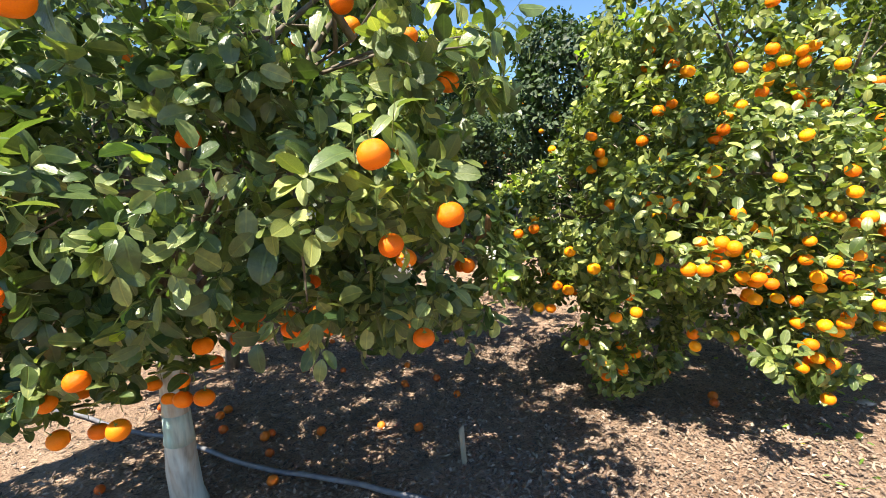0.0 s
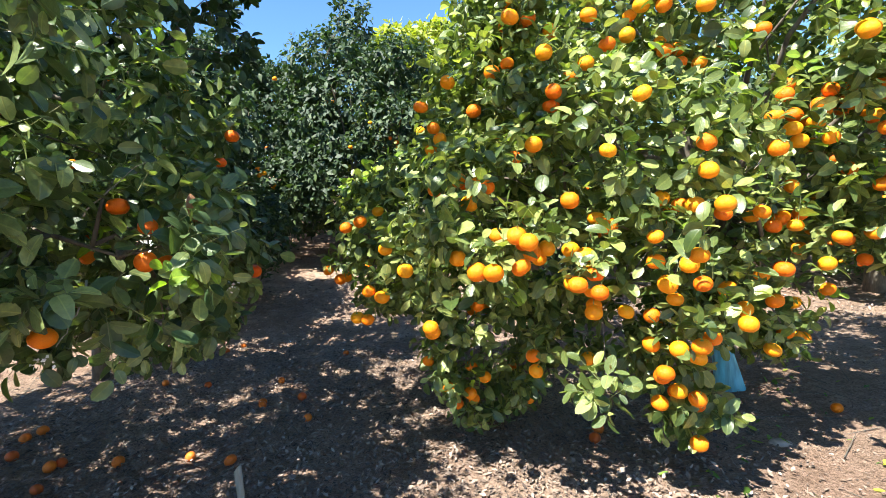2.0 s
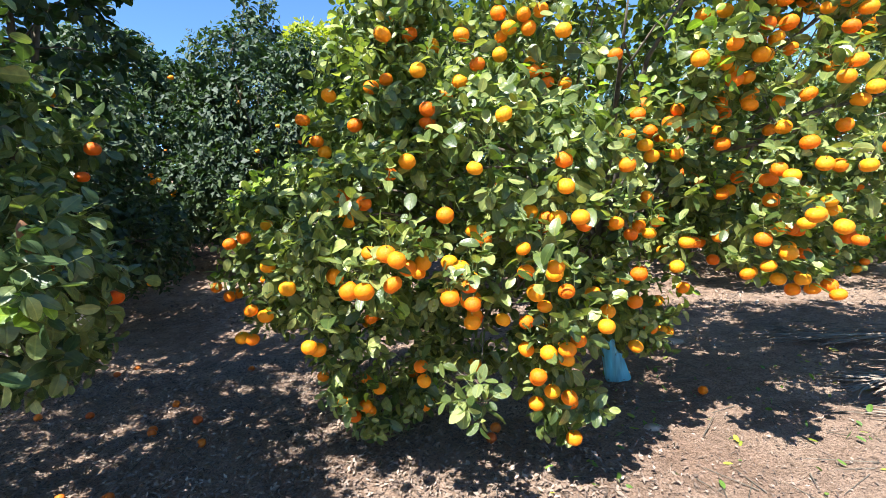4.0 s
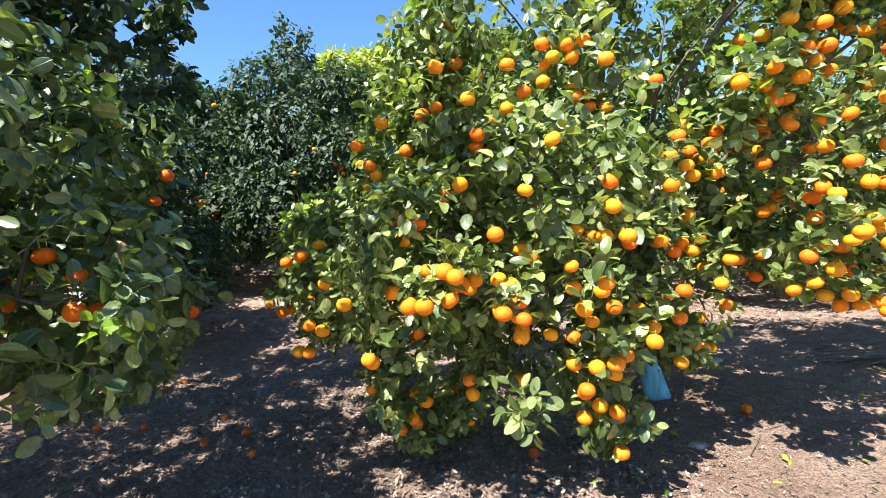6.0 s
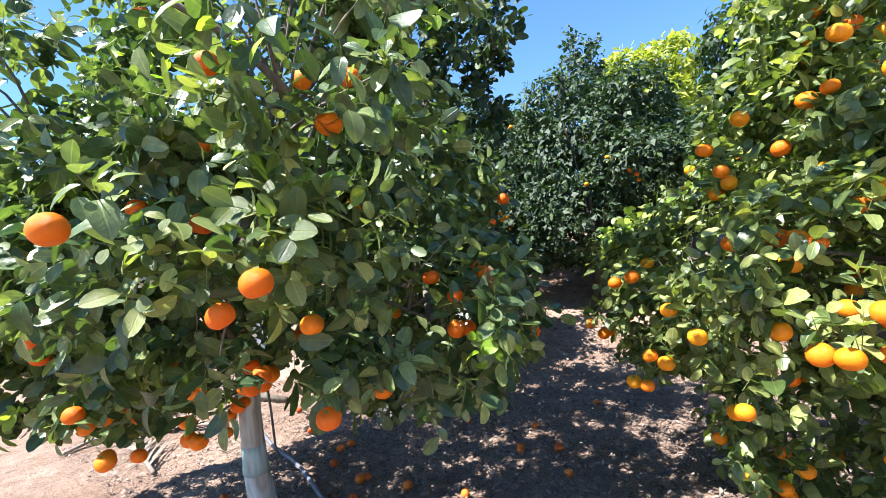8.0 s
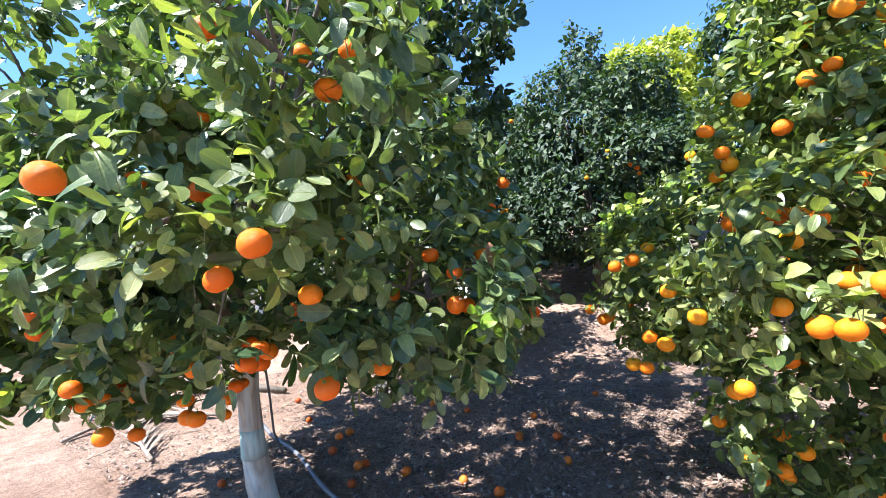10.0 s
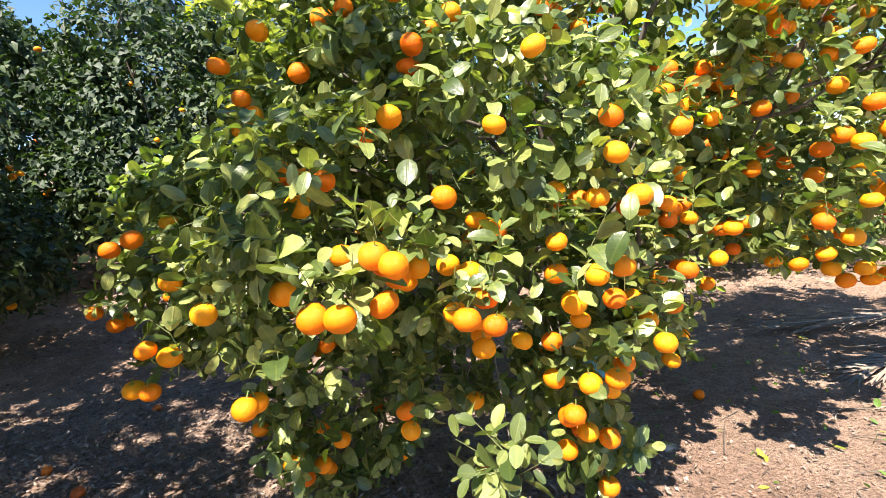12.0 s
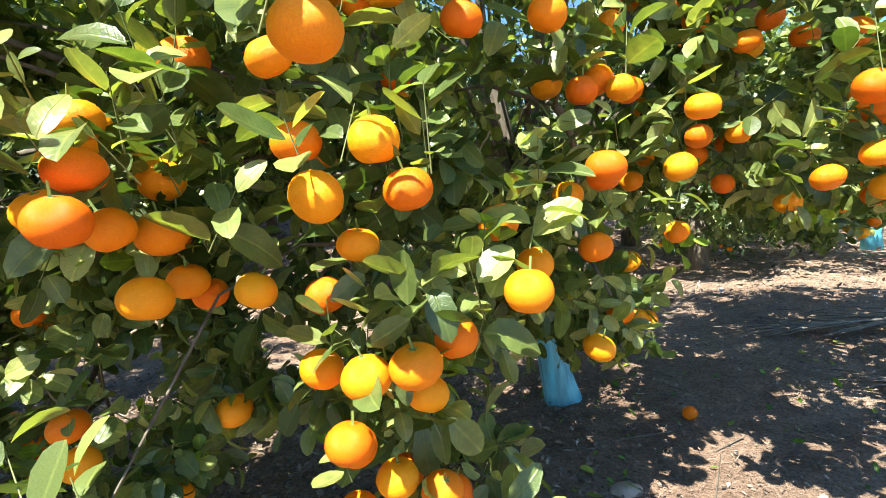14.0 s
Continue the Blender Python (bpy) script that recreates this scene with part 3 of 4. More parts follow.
hang_fruit(right_tree, [
    (1.39, 2.37, 1.95, 0.035), (1.47, 2.30, 1.14, 0.036), (1.47, 2.20, 1.02, 0.035), (1.47, 2.25, 1.34, 0.037),
    (1.48, 2.04, 1.04, 0.036), (1.49, 2.46, 1.86, 0.037), (1.52, 2.20, 1.13, 0.035), (1.54, 2.21, 0.99, 0.032),
    (1.54, 2.35, 0.98, 0.036), (1.54, 2.50, 0.62, 0.037), (1.55, 2.25, 0.89, 0.036), (1.55, 2.15, 1.06, 0.034),
    (1.56, 2.45, 1.91, 0.035), (1.56, 2.10, 1.00, 0.032), (1.56, 2.29, 0.98, 0.036), (1.56, 2.31, 1.06, 0.034),
    (1.56, 2.35, 0.90, 0.033), (1.57, 2.40, 0.87, 0.031), (1.58, 2.38, 1.26, 0.036), (1.58, 2.50, 2.12, 0.037),
    (1.60, 2.12, 1.51, 0.032), (1.62, 2.30, 1.23, 0.036), (1.64, 2.40, 1.96, 0.033), (1.68, 2.31, 0.88, 0.032),
])
hang_fruit(right_tree, [
    (1.72, 2.14, 1.70, 0.033), (1.75, 2.60, 2.05, 0.036), (1.75, 2.54, 2.21, 0.036), (1.76, 2.60, 2.13, 0.031),
    (1.77, 2.30, 0.75, 0.035), (1.77, 2.20, 1.19, 0.031), (1.78, 2.25, 1.09, 0.035), (1.78, 2.33, 0.86, 0.033),
    (1.79, 2.50, 2.13, 0.036), (1.81, 2.20, 1.01, 0.037), (1.81, 2.30, 0.62, 0.034), (1.81, 2.25, 0.65, 0.037),
    (1.82, 2.33, 1.33, 0.033), (1.85, 2.45, 2.16, 0.031), (1.85, 2.21, 0.76, 0.035), (1.85, 2.26, 0.94, 0.031),
    (1.86, 2.00, 1.14, 0.032), (1.87, 2.47, 2.11, 0.033), (1.87, 2.30, 0.56, 0.035), (1.88, 2.39, 0.52, 0.032),
    (1.88, 2.30, 1.30, 0.031), (1.89, 2.22, 1.08, 0.036), (1.89, 2.55, 1.95, 0.033), (1.92, 2.26, 1.30, 0.037),
])
hang_fruit(right_tree, [
    (1.92, 2.18, 0.78, 0.036), (1.93, 2.26, 0.71, 0.033), (1.93, 2.50, 2.19, 0.034), (1.93, 2.20, 1.01, 0.034),
    (1.94, 2.30, 0.53, 0.035), (1.94, 2.19, 1.52, 0.035), (1.94, 2.17, 1.42, 0.034), (1.96, 2.39, 0.47, 0.035),
    (1.97, 2.39, 0.30, 0.037), (1.98, 2.13, 1.30, 0.034), (1.98, 2.26, 0.79, 0.034), (2.00, 2.39, 2.06, 0.035),
    (2.03, 2.30, 1.26, 0.032), (2.04, 2.61, 1.90, 0.033), (2.08, 2.40, 0.95, 0.037), (2.08, 2.20, 0.86, 0.034),
    (2.14, 2.40, 0.87, 0.034), (2.16, 2.30, 1.26, 0.031), (2.17, 2.72, 2.01, 0.033), (2.21, 2.30, 1.49, 0.034),
    (2.24, 2.50, 0.99, 0.031), (2.24, 2.60, 1.23, 0.035), (2.27, 2.38, 1.03, 0.035), (2.28, 2.50, 1.19, 0.031),
])
hang_fruit(right_tree, [
    (2.28, 2.50, 1.63, 0.035), (2.29, 2.50, 0.88, 0.034), (2.30, 2.54, 0.66, 0.035), (2.31, 2.49, 1.02, 0.033),
    (2.33, 2.55, 1.22, 0.035), (2.36, 2.60, 1.73, 0.035), (2.36, 2.50, 1.19, 0.031), (2.39, 2.60, 1.35, 0.031),
    (2.47, 2.70, 1.23, 0.035), (2.47, 2.82, 0.66, 0.037), (2.53, 2.60, 1.54, 0.033), (2.53, 2.88, 0.79, 0.034),
    (2.56, 2.75, 1.70, 0.035), (2.60, 2.75, 1.76, 0.033), (2.63, 2.80, 0.87, 0.033), (2.65, 2.72, 1.11, 0.033),
    (2.66, 2.70, 1.69, 0.033), (2.70, 2.70, 2.17, 0.035), (2.74, 2.85, 1.71, 0.033), (2.74, 3.16, 1.77, 0.033),
    (2.77, 2.70, 1.76, 0.036), (2.78, 2.50, 0.98, 0.031), (2.80, 2.42, 1.14, 0.034), (2.80, 2.70, 2.18, 0.035),
])
hang_fruit(right_tree, [
    (2.81, 2.80, 1.12, 0.033), (2.82, 2.65, 1.89, 0.032), (2.82, 3.09, 1.08, 0.036), (2.83, 2.90, 0.99, 0.032),
    (2.84, 2.45, 1.02, 0.032), (2.85, 2.19, 1.25, 0.034), (2.85, 2.60, 1.73, 0.035), (2.85, 2.70, 2.04, 0.032),
    (2.85, 2.40, 1.43, 0.033), (2.87, 2.65, 1.86, 0.033), (2.87, 2.50, 1.39, 0.036), (2.87, 2.35, 1.40, 0.034),
    (2.89, 2.40, 1.08, 0.036), (2.91, 2.50, 0.95, 0.032), (2.92, 2.60, 1.94, 0.033), (2.93, 3.00, 1.82, 0.035),
    (2.93, 2.30, 1.24, 0.036), (2.93, 2.50, 1.61, 0.034), (2.95, 2.55, 1.73, 0.032), (2.96, 2.42, 0.96, 0.032),
    (2.96, 2.40, 1.20, 0.034), (2.97, 2.50, 0.90, 0.032), (2.97, 2.40, 1.53, 0.036), (3.00, 2.87, 0.92, 0.036),
])
hang_fruit(right_tree, [
    (3.02, 2.45, 0.91, 0.032), (3.02, 2.50, 1.33, 0.033), (3.03, 2.50, 1.74, 0.036), (3.03, 2.40, 1.44, 0.035),
    (3.07, 2.35, 1.18, 0.036), (3.09, 2.45, 0.92, 0.033), (3.09, 2.40, 0.89, 0.032), (3.11, 2.40, 1.78, 0.033),
    (3.15, 2.40, 1.84, 0.036), (3.16, 2.50, 1.43, 0.033), (3.18, 2.50, 1.60, 0.033), (3.20, 2.40, 1.42, 0.034),
    (3.20, 2.50, 2.00, 0.034), (3.22, 2.40, 1.73, 0.033), (3.24, 2.50, 1.70, 0.037), (3.25, 2.50, 1.10, 0.032),
])
for k in range(18):
    hang_fruit(right_tree, [(2.86 + fruit_rng.gauss(0, 0.13), 2.98 + fruit_rng.gauss(0, 0.06), 1.76 + fruit_rng.gauss(0, 0.07), fruit_rng.uniform(0.031, 0.036))])
more_fruit(right_tree, RIGHT_LOBES, 90, 21, lambda x, y, z: y < 3.3 and (y > 2.12 or z > 0.85), shell=(0.92, 1.03))
more_fruit(right_tree, RIGHT_LOBES, 190, 25, lambda x, y, z: y < 3.2 and x > 2.3 and z > 1.0, shell=(0.99, 1.1), gap=0.07)
more_fruit(right_tree, RIGHT_LOBES, 26, 27, lambda x, y, z: y < 3.4 and x < 0.75, shell=(1.02, 1.12))
more_fruit(right_tree, RIGHT_LOBES, 30, 29, lambda x, y, z: x > 4.0 and y > 3.8 and z < 1.5, shell=(0.98, 1.08), gap=0.07)
bare_twigs(right_tree, RIGHT_LOBES, 90, 23)
dress_fruit(right_tree, 61, 0.066)

# ---- the tree on the left, its near side in shade, partly through leaf colour ----
LEFT_LOBES = [
    (-1.32, 1.77, 1.96, 1.2, 1.0, 0.9), (-0.22, 1.07, 1.53, 0.4, 0.4, 0.42), (-0.07, 1.67, 1.23, 0.38, 0.45, 0.36),
    (-0.39, 2.17, 1.01, 0.3, 0.3, 0.28), (-0.72, 0.92, 1.59, 0.46, 0.46, 0.44), (-1.17, 0.87, 1.16, 0.28, 0.26, 0.25),
    (-1.67, 0.77, 1.56, 0.6, 0.46, 0.5), (-0.77, 1.57, 2.52, 0.75, 0.7, 0.5), (-0.82, 1.77, 3.17, 0.7, 0.7, 0.5), (-1.52, 1.82, 2.97, 0.75, 0.75, 0.6), (-0.12, 1.15, 2.05, 0.48, 0.42, 0.42),
    # the lobe at x 0.53 is out of view, added to shade the right tree
    (-1.82, 1.07, 0.92, 0.17, 0.17, 0.3), (-0.77, 2.42, 1.26, 0.4, 0.4, 0.38), (-0.59, 2.37, 1.81, 0.38, 0.38, 0.42), (0.53, 1.67, 3.00, 0.48, 0.48, 0.4), (-2.27, 1.52, 1.61, 0.6, 0.6, 0.6),
    (-2.77, 2.32, 2.12, 0.75, 0.75, 0.65), (-2.27, 1.92, 2.81, 0.75, 0.75, 0.6), (-1.47, 0.67, 2.22, 0.6, 0.48, 0.45), (-1.62, 0.52, 1.23, 0.42, 0.33, 0.3), (-1.92, 0.42, 1.61, 0.45, 0.38, 0.45), (-2.57, 0.87, 1.66, 0.55, 0.55, 0.55),
    # unseen lobes, added to shade the right tree's flank and the front below
    (0.15, 1.75, 2.85, 0.5, 0.45, 0.35), (0.2, 1.55, 3.3, 0.5, 0.5, 0.35), (0.55, 2.05, 3.15, 0.5, 0.4, 0.35), (-0.5, 0.35, 2.4, 0.34, 0.26, 0.18),
]
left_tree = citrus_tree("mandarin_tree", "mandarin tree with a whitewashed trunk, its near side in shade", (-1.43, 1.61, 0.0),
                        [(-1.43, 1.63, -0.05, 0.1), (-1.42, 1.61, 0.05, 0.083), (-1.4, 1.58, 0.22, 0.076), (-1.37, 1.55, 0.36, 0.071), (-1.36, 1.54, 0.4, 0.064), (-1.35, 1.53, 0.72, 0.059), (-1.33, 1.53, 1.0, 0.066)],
                        LEFT_LOBES, 12500, 900, 6, clump=0.1, trunk_mat=TRUNK_WHITE, near=(0.35, 0.55, 1.5), singles=300, size=0.074, young=110, leaf=LEAF_HALF_SHADE, airy=(2.05, -1.5, 0.03))
band = part("paint_band", tube([(-1.367, 1.546, 0.38), (-1.36, 1.54, 0.42), (-1.358, 1.537, 0.47), (-1.355, 1.535, 0.53)], [0.074, 0.0685, 0.0665, 0.0645], 14, 0.01, random.Random(8)), TRUNK_TEAL, left_tree, "teal paint band")
band.matrix_basis = Matrix.Translation(-left_tree.location)
DEEPER.add(left_tree.name)
hang_fruit(left_tree, [
    (-1.65, 0.72, 1.20, 0.031), (-1.42, 0.74, 0.88, 0.037), (-1.35, 1.42, 0.72, 0.036), (-1.30, 1.02, 1.51, 0.037),
    (-1.28, 0.92, 0.94, 0.034), (-1.21, 0.97, 0.89, 0.037), (-1.19, 1.02, 1.45, 0.037), (-1.18, 1.32, 0.70, 0.032),
    (-1.18, 0.72, 0.98, 0.035), (-1.18, 0.52, 1.68, 0.036), (-1.15, 0.82, 0.78, 0.035), (-1.10, 0.92, 0.76, 0.034),
    (-1.08, 0.75, 0.94, 0.033), (-1.01, 0.37, 1.03, 0.033), (-0.97, 1.99, 1.80, 0.032), (-0.97, 1.32, 0.88, 0.031),
    (-0.89, 1.02, 2.04, 0.035), (-0.83, 1.02, 0.91, 0.033), (-0.82, 0.92, 1.14, 0.036), (-0.81, 0.42, 1.60, 0.031),
    (-0.76, 1.32, 1.04, 0.036), (-0.76, 1.27, 0.99, 0.035), (-0.74, 1.02, 0.85, 0.037), (-0.72, 1.02, 1.04, 0.036),
])
hang_fruit(left_tree, [
    (-0.68, 1.27, 1.01, 0.036), (-0.66, 1.62, 0.85, 0.034), (-0.66, 1.22, 1.05, 0.031), (-0.65, 1.35, 2.04, 0.035),
    (-0.51, 0.27, 1.47, 0.035), (-0.51, 0.81, 1.72, 0.034), (-0.49, 1.20, 1.09, 0.037), (-0.49, 1.52, 0.95, 0.033),
    (-0.38, 0.17, 1.49, 0.034), (-0.31, 0.10, 1.38, 0.033), (-0.30, 2.52, 1.64, 0.032), (-0.24, 0.17, 1.81, 0.032),
    (-0.18, 2.25, 0.88, 0.036), (-0.18, 2.22, 1.38, 0.037), (-0.16, 1.42, 1.71, 0.036), (-0.15, 1.22, 2.12, 0.036),
    (-0.14, 2.42, 1.75, 0.035), (-0.08, 1.52, 2.46, 0.036), (-0.04, 1.15, 1.68, 0.031), (-0.03, 0.85, 2.04, 0.033),
    (0.00, 1.62, 1.40, 0.034), (0.04, 1.05, 1.32, 0.034), (0.08, 1.05, 1.06, 0.036), (0.11, 1.62, 1.33, 0.031),
])
hang_fruit(left_tree, [
    (0.11, 1.68, 1.20, 0.031), (0.16, 0.47, 1.59, 0.032), (0.24, 0.79, 1.46, 0.037), (0.04, 1.27, 2.08, 0.036),
    (0.21, 1.04, 1.85, 0.036), (0.00, 1.09, 1.65, 0.034), (-0.26, 0.91, 1.88, 0.034), (0.08, 0.78, 1.39, 0.034),
    (-0.85, 0.67, 1.05, 0.034), (-0.81, 0.74, 0.87, 0.034), (-0.83, 1.02, 0.84, 0.034), (-0.29, 1.06, 1.14, 0.034),
    (-0.41, 1.08, 1.08, 0.034), (-0.86, 1.24, 0.90, 0.034), (-0.61, 1.19, 1.11, 0.034), (-0.57, 1.14, 1.05, 0.034),
    (0.16, 1.55, 1.22, 0.034), (-0.39, 2.44, 0.82, 0.034), (-0.14, 0.85, 1.63, 0.034),
])
more_fruit(left_tree, LEFT_LOBES, 30, 22, lambda x, y, z: x < -0.7, shell=(0.8, 0.95))
more_fruit(left_tree, LEFT_LOBES, 34, 30, lambda x, y, z: x < -0.4 and z < 1.4, shell=(0.98, 1.08), gap=0.07)
more_fruit(left_tree, LEFT_LOBES, 26, 28, lambda x, y, z: x > -1.0 and 0.8 < z < 1.5 and y > 1.4, shell=(1.04, 1.14))
bare_twigs(left_tree, LEFT_LOBES, 70, 24)
dress_fruit(left_tree, 62, 0.075, LEAF_HALF_SHADE)

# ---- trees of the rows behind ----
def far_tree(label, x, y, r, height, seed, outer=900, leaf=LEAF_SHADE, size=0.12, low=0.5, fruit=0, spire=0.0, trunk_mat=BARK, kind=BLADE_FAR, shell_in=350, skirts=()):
    z = ground_z(x, y)
    rng = random.Random(seed)
    mid = z + (low + height) / 2
    lobes = [(x, y, mid, r * 0.8, r * 0.8, (height - low) * 0.42)]
    for k in range(7):
        a = k * 0.9 + rng.uniform(0, 0.5)
        f = rng.uniform(0.5, 0.8)
        lobes.append((x + r * f * math.cos(a), y + r * f * math.sin(a), z + rng.uniform(low + 0.35, height - 0.6), r * rng.uniform(0.35, 0.5), r * rng.uniform(0.35, 0.5), rng.uniform(0.4, 0.65)))
    for k in range(3):
        lobes.append((x + rng.uniform(-0.5, 0.5) * r, y + rng.uniform(-0.5, 0.5) * r, z + height - 0.35 + rng.uniform(-0.2, 0.15), r * 0.35, r * 0.35, 0.42))
    lobes += list(skirts)
    if spire:
        lobes += [(x - 0.1, y, z + height + 0.1 * spire, 0.34, 0.3, 0.3 * spire), (x + 0.22, y, z + height + 0.3 * spire, 0.16, 0.2, 0.3 * spire), (x - 0.12, y, z + height + 0.55 * spire, 0.09, 0.09, 0.3 * spire)]
    tree = citrus_tree("citrus_tree", label, (x, y, z), [(x, y, z - 0.05, 0.13), (x, y, z + 0.3, 0.1), (x, y, z + max(0.8, low + 0.2), 0.09)], lobes, outer, shell_in, seed,
                       kind=kind, size=size, leaf=leaf, trunk_mat=trunk_mat, twigs=False, per=6, reach=0.2)
    if fruit:
        more_fruit(tree, lobes, fruit, seed + 100, lambda a, b, c: c < z + height - 0.9, shell=(1.06, 1.18))
    return tree


# sun still reaches these trees, their shade is in the leaf colour
DARK = "citrus tree on the slope behind, leaves coloured dark for shade"
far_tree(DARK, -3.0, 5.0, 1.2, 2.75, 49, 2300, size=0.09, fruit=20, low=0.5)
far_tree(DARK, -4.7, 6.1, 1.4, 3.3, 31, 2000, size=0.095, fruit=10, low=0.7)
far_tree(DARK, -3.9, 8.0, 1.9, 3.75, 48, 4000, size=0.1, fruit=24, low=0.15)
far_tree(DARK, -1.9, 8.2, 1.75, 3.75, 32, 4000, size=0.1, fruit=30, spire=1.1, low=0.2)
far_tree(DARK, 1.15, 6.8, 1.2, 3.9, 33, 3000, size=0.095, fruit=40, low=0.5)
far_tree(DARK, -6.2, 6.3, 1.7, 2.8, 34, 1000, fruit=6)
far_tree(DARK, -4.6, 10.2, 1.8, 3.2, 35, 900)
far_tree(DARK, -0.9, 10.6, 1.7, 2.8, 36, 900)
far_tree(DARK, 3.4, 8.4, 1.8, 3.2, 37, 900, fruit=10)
far_tree("tall yellow-green tree in full sun on the hill", -1.6, 11.2, 1.7, 4.3, 38, 2200, LEAF_PALE, 0.16, 0.8)
far_tree("mandarin tree with a blue painted trunk further along the row", 8.0, 7.5, 2.5, 3.3, 39, 2600, LEAF, 0.095, 0.55, fruit=150, trunk_mat=TRUNK_BLUE,
         skirts=((6.9, 7.7, 0.75, 0.7, 0.7, 0.5), (6.6, 6.6, 1.0, 0.7, 0.6, 0.5), (7.6, 8.6, 0.6, 0.8, 0.6, 0.5), (6.2, 6.3, 1.7, 0.8, 0.7, 0.6)))
far_tree("low-hanging fruiting citrus tree in the next row", 5.4, 7.2, 1.35, 2.8, 47, 2000, LEAF_HALF_SHADE, 0.09, 0.12, fruit=90)
far_tree("fruiting citrus tree far along the row", 5.6, 9.6, 1.9, 3.3, 40, 1100, LEAF, 0.12, 0.3, fruit=30)
far_tree("fruiting citrus tree far along the row", 11.5, 5.6, 2.0, 3.2, 41, 900, LEAF, 0.13, 0.3, fruit=25)
far_tree("citrus tree beyond the sunlit bare ground", -7.6, 2.6, 1.6, 2.6, 42, 800, LEAF, 0.12, 0.4, fruit=8)
far_tree("citrus tree beyond the sunlit bare ground", -9.5, 6.0, 1.9, 2.9, 43, 700, LEAF_SHADE, 0.13, 0.4)
far_tree(DARK, -8.5, 11.0, 2.0, 3.0, 44, 600)
far_tree(DARK, 2.5, 12.5, 2.0, 3.2, 45, 600)
far_tree(DARK, 7.0, 13.0, 2.2, 3.2, 46, 600)

# tall open tree just behind the shaded one, seen against the sky
TALL_LOBES = [(-1.3, 3.4, 2.65, 0.5, 0.5, 0.5), (-0.85, 3.15, 2.95, 0.3, 0.3, 0.3), (-1.75, 3.35, 2.75, 0.5, 0.5, 0.5), (-0.52, 3.05, 3.1, 0.2, 0.2, 0.2),
              (-1.5, 3.3, 1.95, 0.42, 0.42, 0.4), (-1.9, 3.3, 2.0, 0.5, 0.5, 0.5), (-1.25, 3.4, 3.3, 0.5, 0.5, 0.36), (-1.5, 3.5, 1.5, 0.36, 0.36, 0.3), (-2.6, 3.1, 2.2, 0.65, 0.55, 0.6),
              # lobes above 3.7 are unseen, added to shade the ground between the trees
              (-2.1, 4.2, 2.4, 0.7, 0.7, 0.6), (-2.7, 4.0, 2.2, 0.8, 0.8, 0.8), (-0.75, 2.9, 3.85, 0.7, 0.6, 0.35), (-1.5, 2.7, 3.75, 0.7, 0.6, 0.45), (-1.1, 3.7, 3.85, 0.6, 0.6, 0.35)]
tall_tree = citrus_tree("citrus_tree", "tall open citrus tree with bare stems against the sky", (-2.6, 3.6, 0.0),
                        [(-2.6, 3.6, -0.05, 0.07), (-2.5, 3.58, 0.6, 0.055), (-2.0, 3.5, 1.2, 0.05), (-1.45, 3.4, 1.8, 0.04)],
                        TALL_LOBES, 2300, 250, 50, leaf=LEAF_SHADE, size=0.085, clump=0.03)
more_fruit(tall_tree, TALL_LOBES, 12, 51, lambda x, y, z: x < -0.8 and z < 2.6)

# ---- things on the ground ----
def fallen(x, y, r=0.033, old=True, label="rotting fallen mandarin lying on the soil"):
    me = fruit_rng.choice(OLD_FRUITS if old else FRUITS)
    ob = part("fallen_mandarin", me, None)
    ob.matrix_basis = Matrix.LocRotScale((x, y, surface_z(x, y) + r * 0.78), Euler((fruit_rng.uniform(-1, 1), fruit_rng.uniform(-1, 1), fruit_rng.uniform(0, 6))), (r, r, r))
    tagged(ob, label, "fruit", "fallen mandarins")


for x, y in ((-0.69, 3.23), (-0.43, 3.33), (-0.66, 3.18), (-0.37, 2.46), (-1.02, 2.36), (-1.24, 2.09), (-1.73, 2.31), (1.63, 3.07), (-1.7, 3.4), (-2.25, 4.2),
             (-1.33, 3.44), (-1.85, 4.33), (-0.53, 4.31), (-1.78, 4.5), (-1.38, 2.26), (-1.9, 2.5), (-1.92, 2.62), (-0.63, 2.46), (-1.06, 1.83),
             (-2.0, 1.62), (-1.36, 2.31), (-2.58, 2.68), (-3.1, 2.9), (-0.77, 3.6), (1.6, 2.95), (-0.2, 3.0), (-2.6, 3.6)):
    fallen(x, y, fruit_rng.uniform(0.028, 0.035))
fallen(3.05, 3.5, 0.033, False, "fresh orange fallen mandarin on sunlit soil")

# stake, cut off short
bm = bmesh.new()
bmesh.ops.create_cube(bm, size=1)
bmesh.ops.subdivide_edges(bm, edges=bm.edges[:], cuts=2)
for v in bm.verts:
    v.co = Vector((v.co.x * 0.028 * (1 + 0.2 * noise.noise(v.co * 5)), v.co.y * 0.02, (v.co.z + 0.5) * 0.26 + (0.03 * v.co.x if v.co.z > 0.3 else 0)))
    v.co.x += -0.03 * v.co.z
stake = tagged(part("stake", bm, WOOD), "short weathered grey wooden stake driven into the soil", "stake")
stake.matrix_basis = pose(0.0, 2.07, -0.03, 0, 0, 20)

# irrigation hose past the shaded trunk
hose_pts = []
for k in range(40):
    u = k / 39
    x = -3.4 + 3.6 * u
    y = 1.668 - 0.237 * x + 0.025 * math.sin(7 * u) + 0.012 * math.sin(19 * u)
    hose_pts.append((x, y, surface_z(x, y) + 0.032 + 0.01 * math.sin(11 * u)))
tagged(part("irrigation_hose", tube(hose_pts, [0.015] * 40, 8), PIPE), "dusty black plastic irrigation hose lying on the soil", "hose")
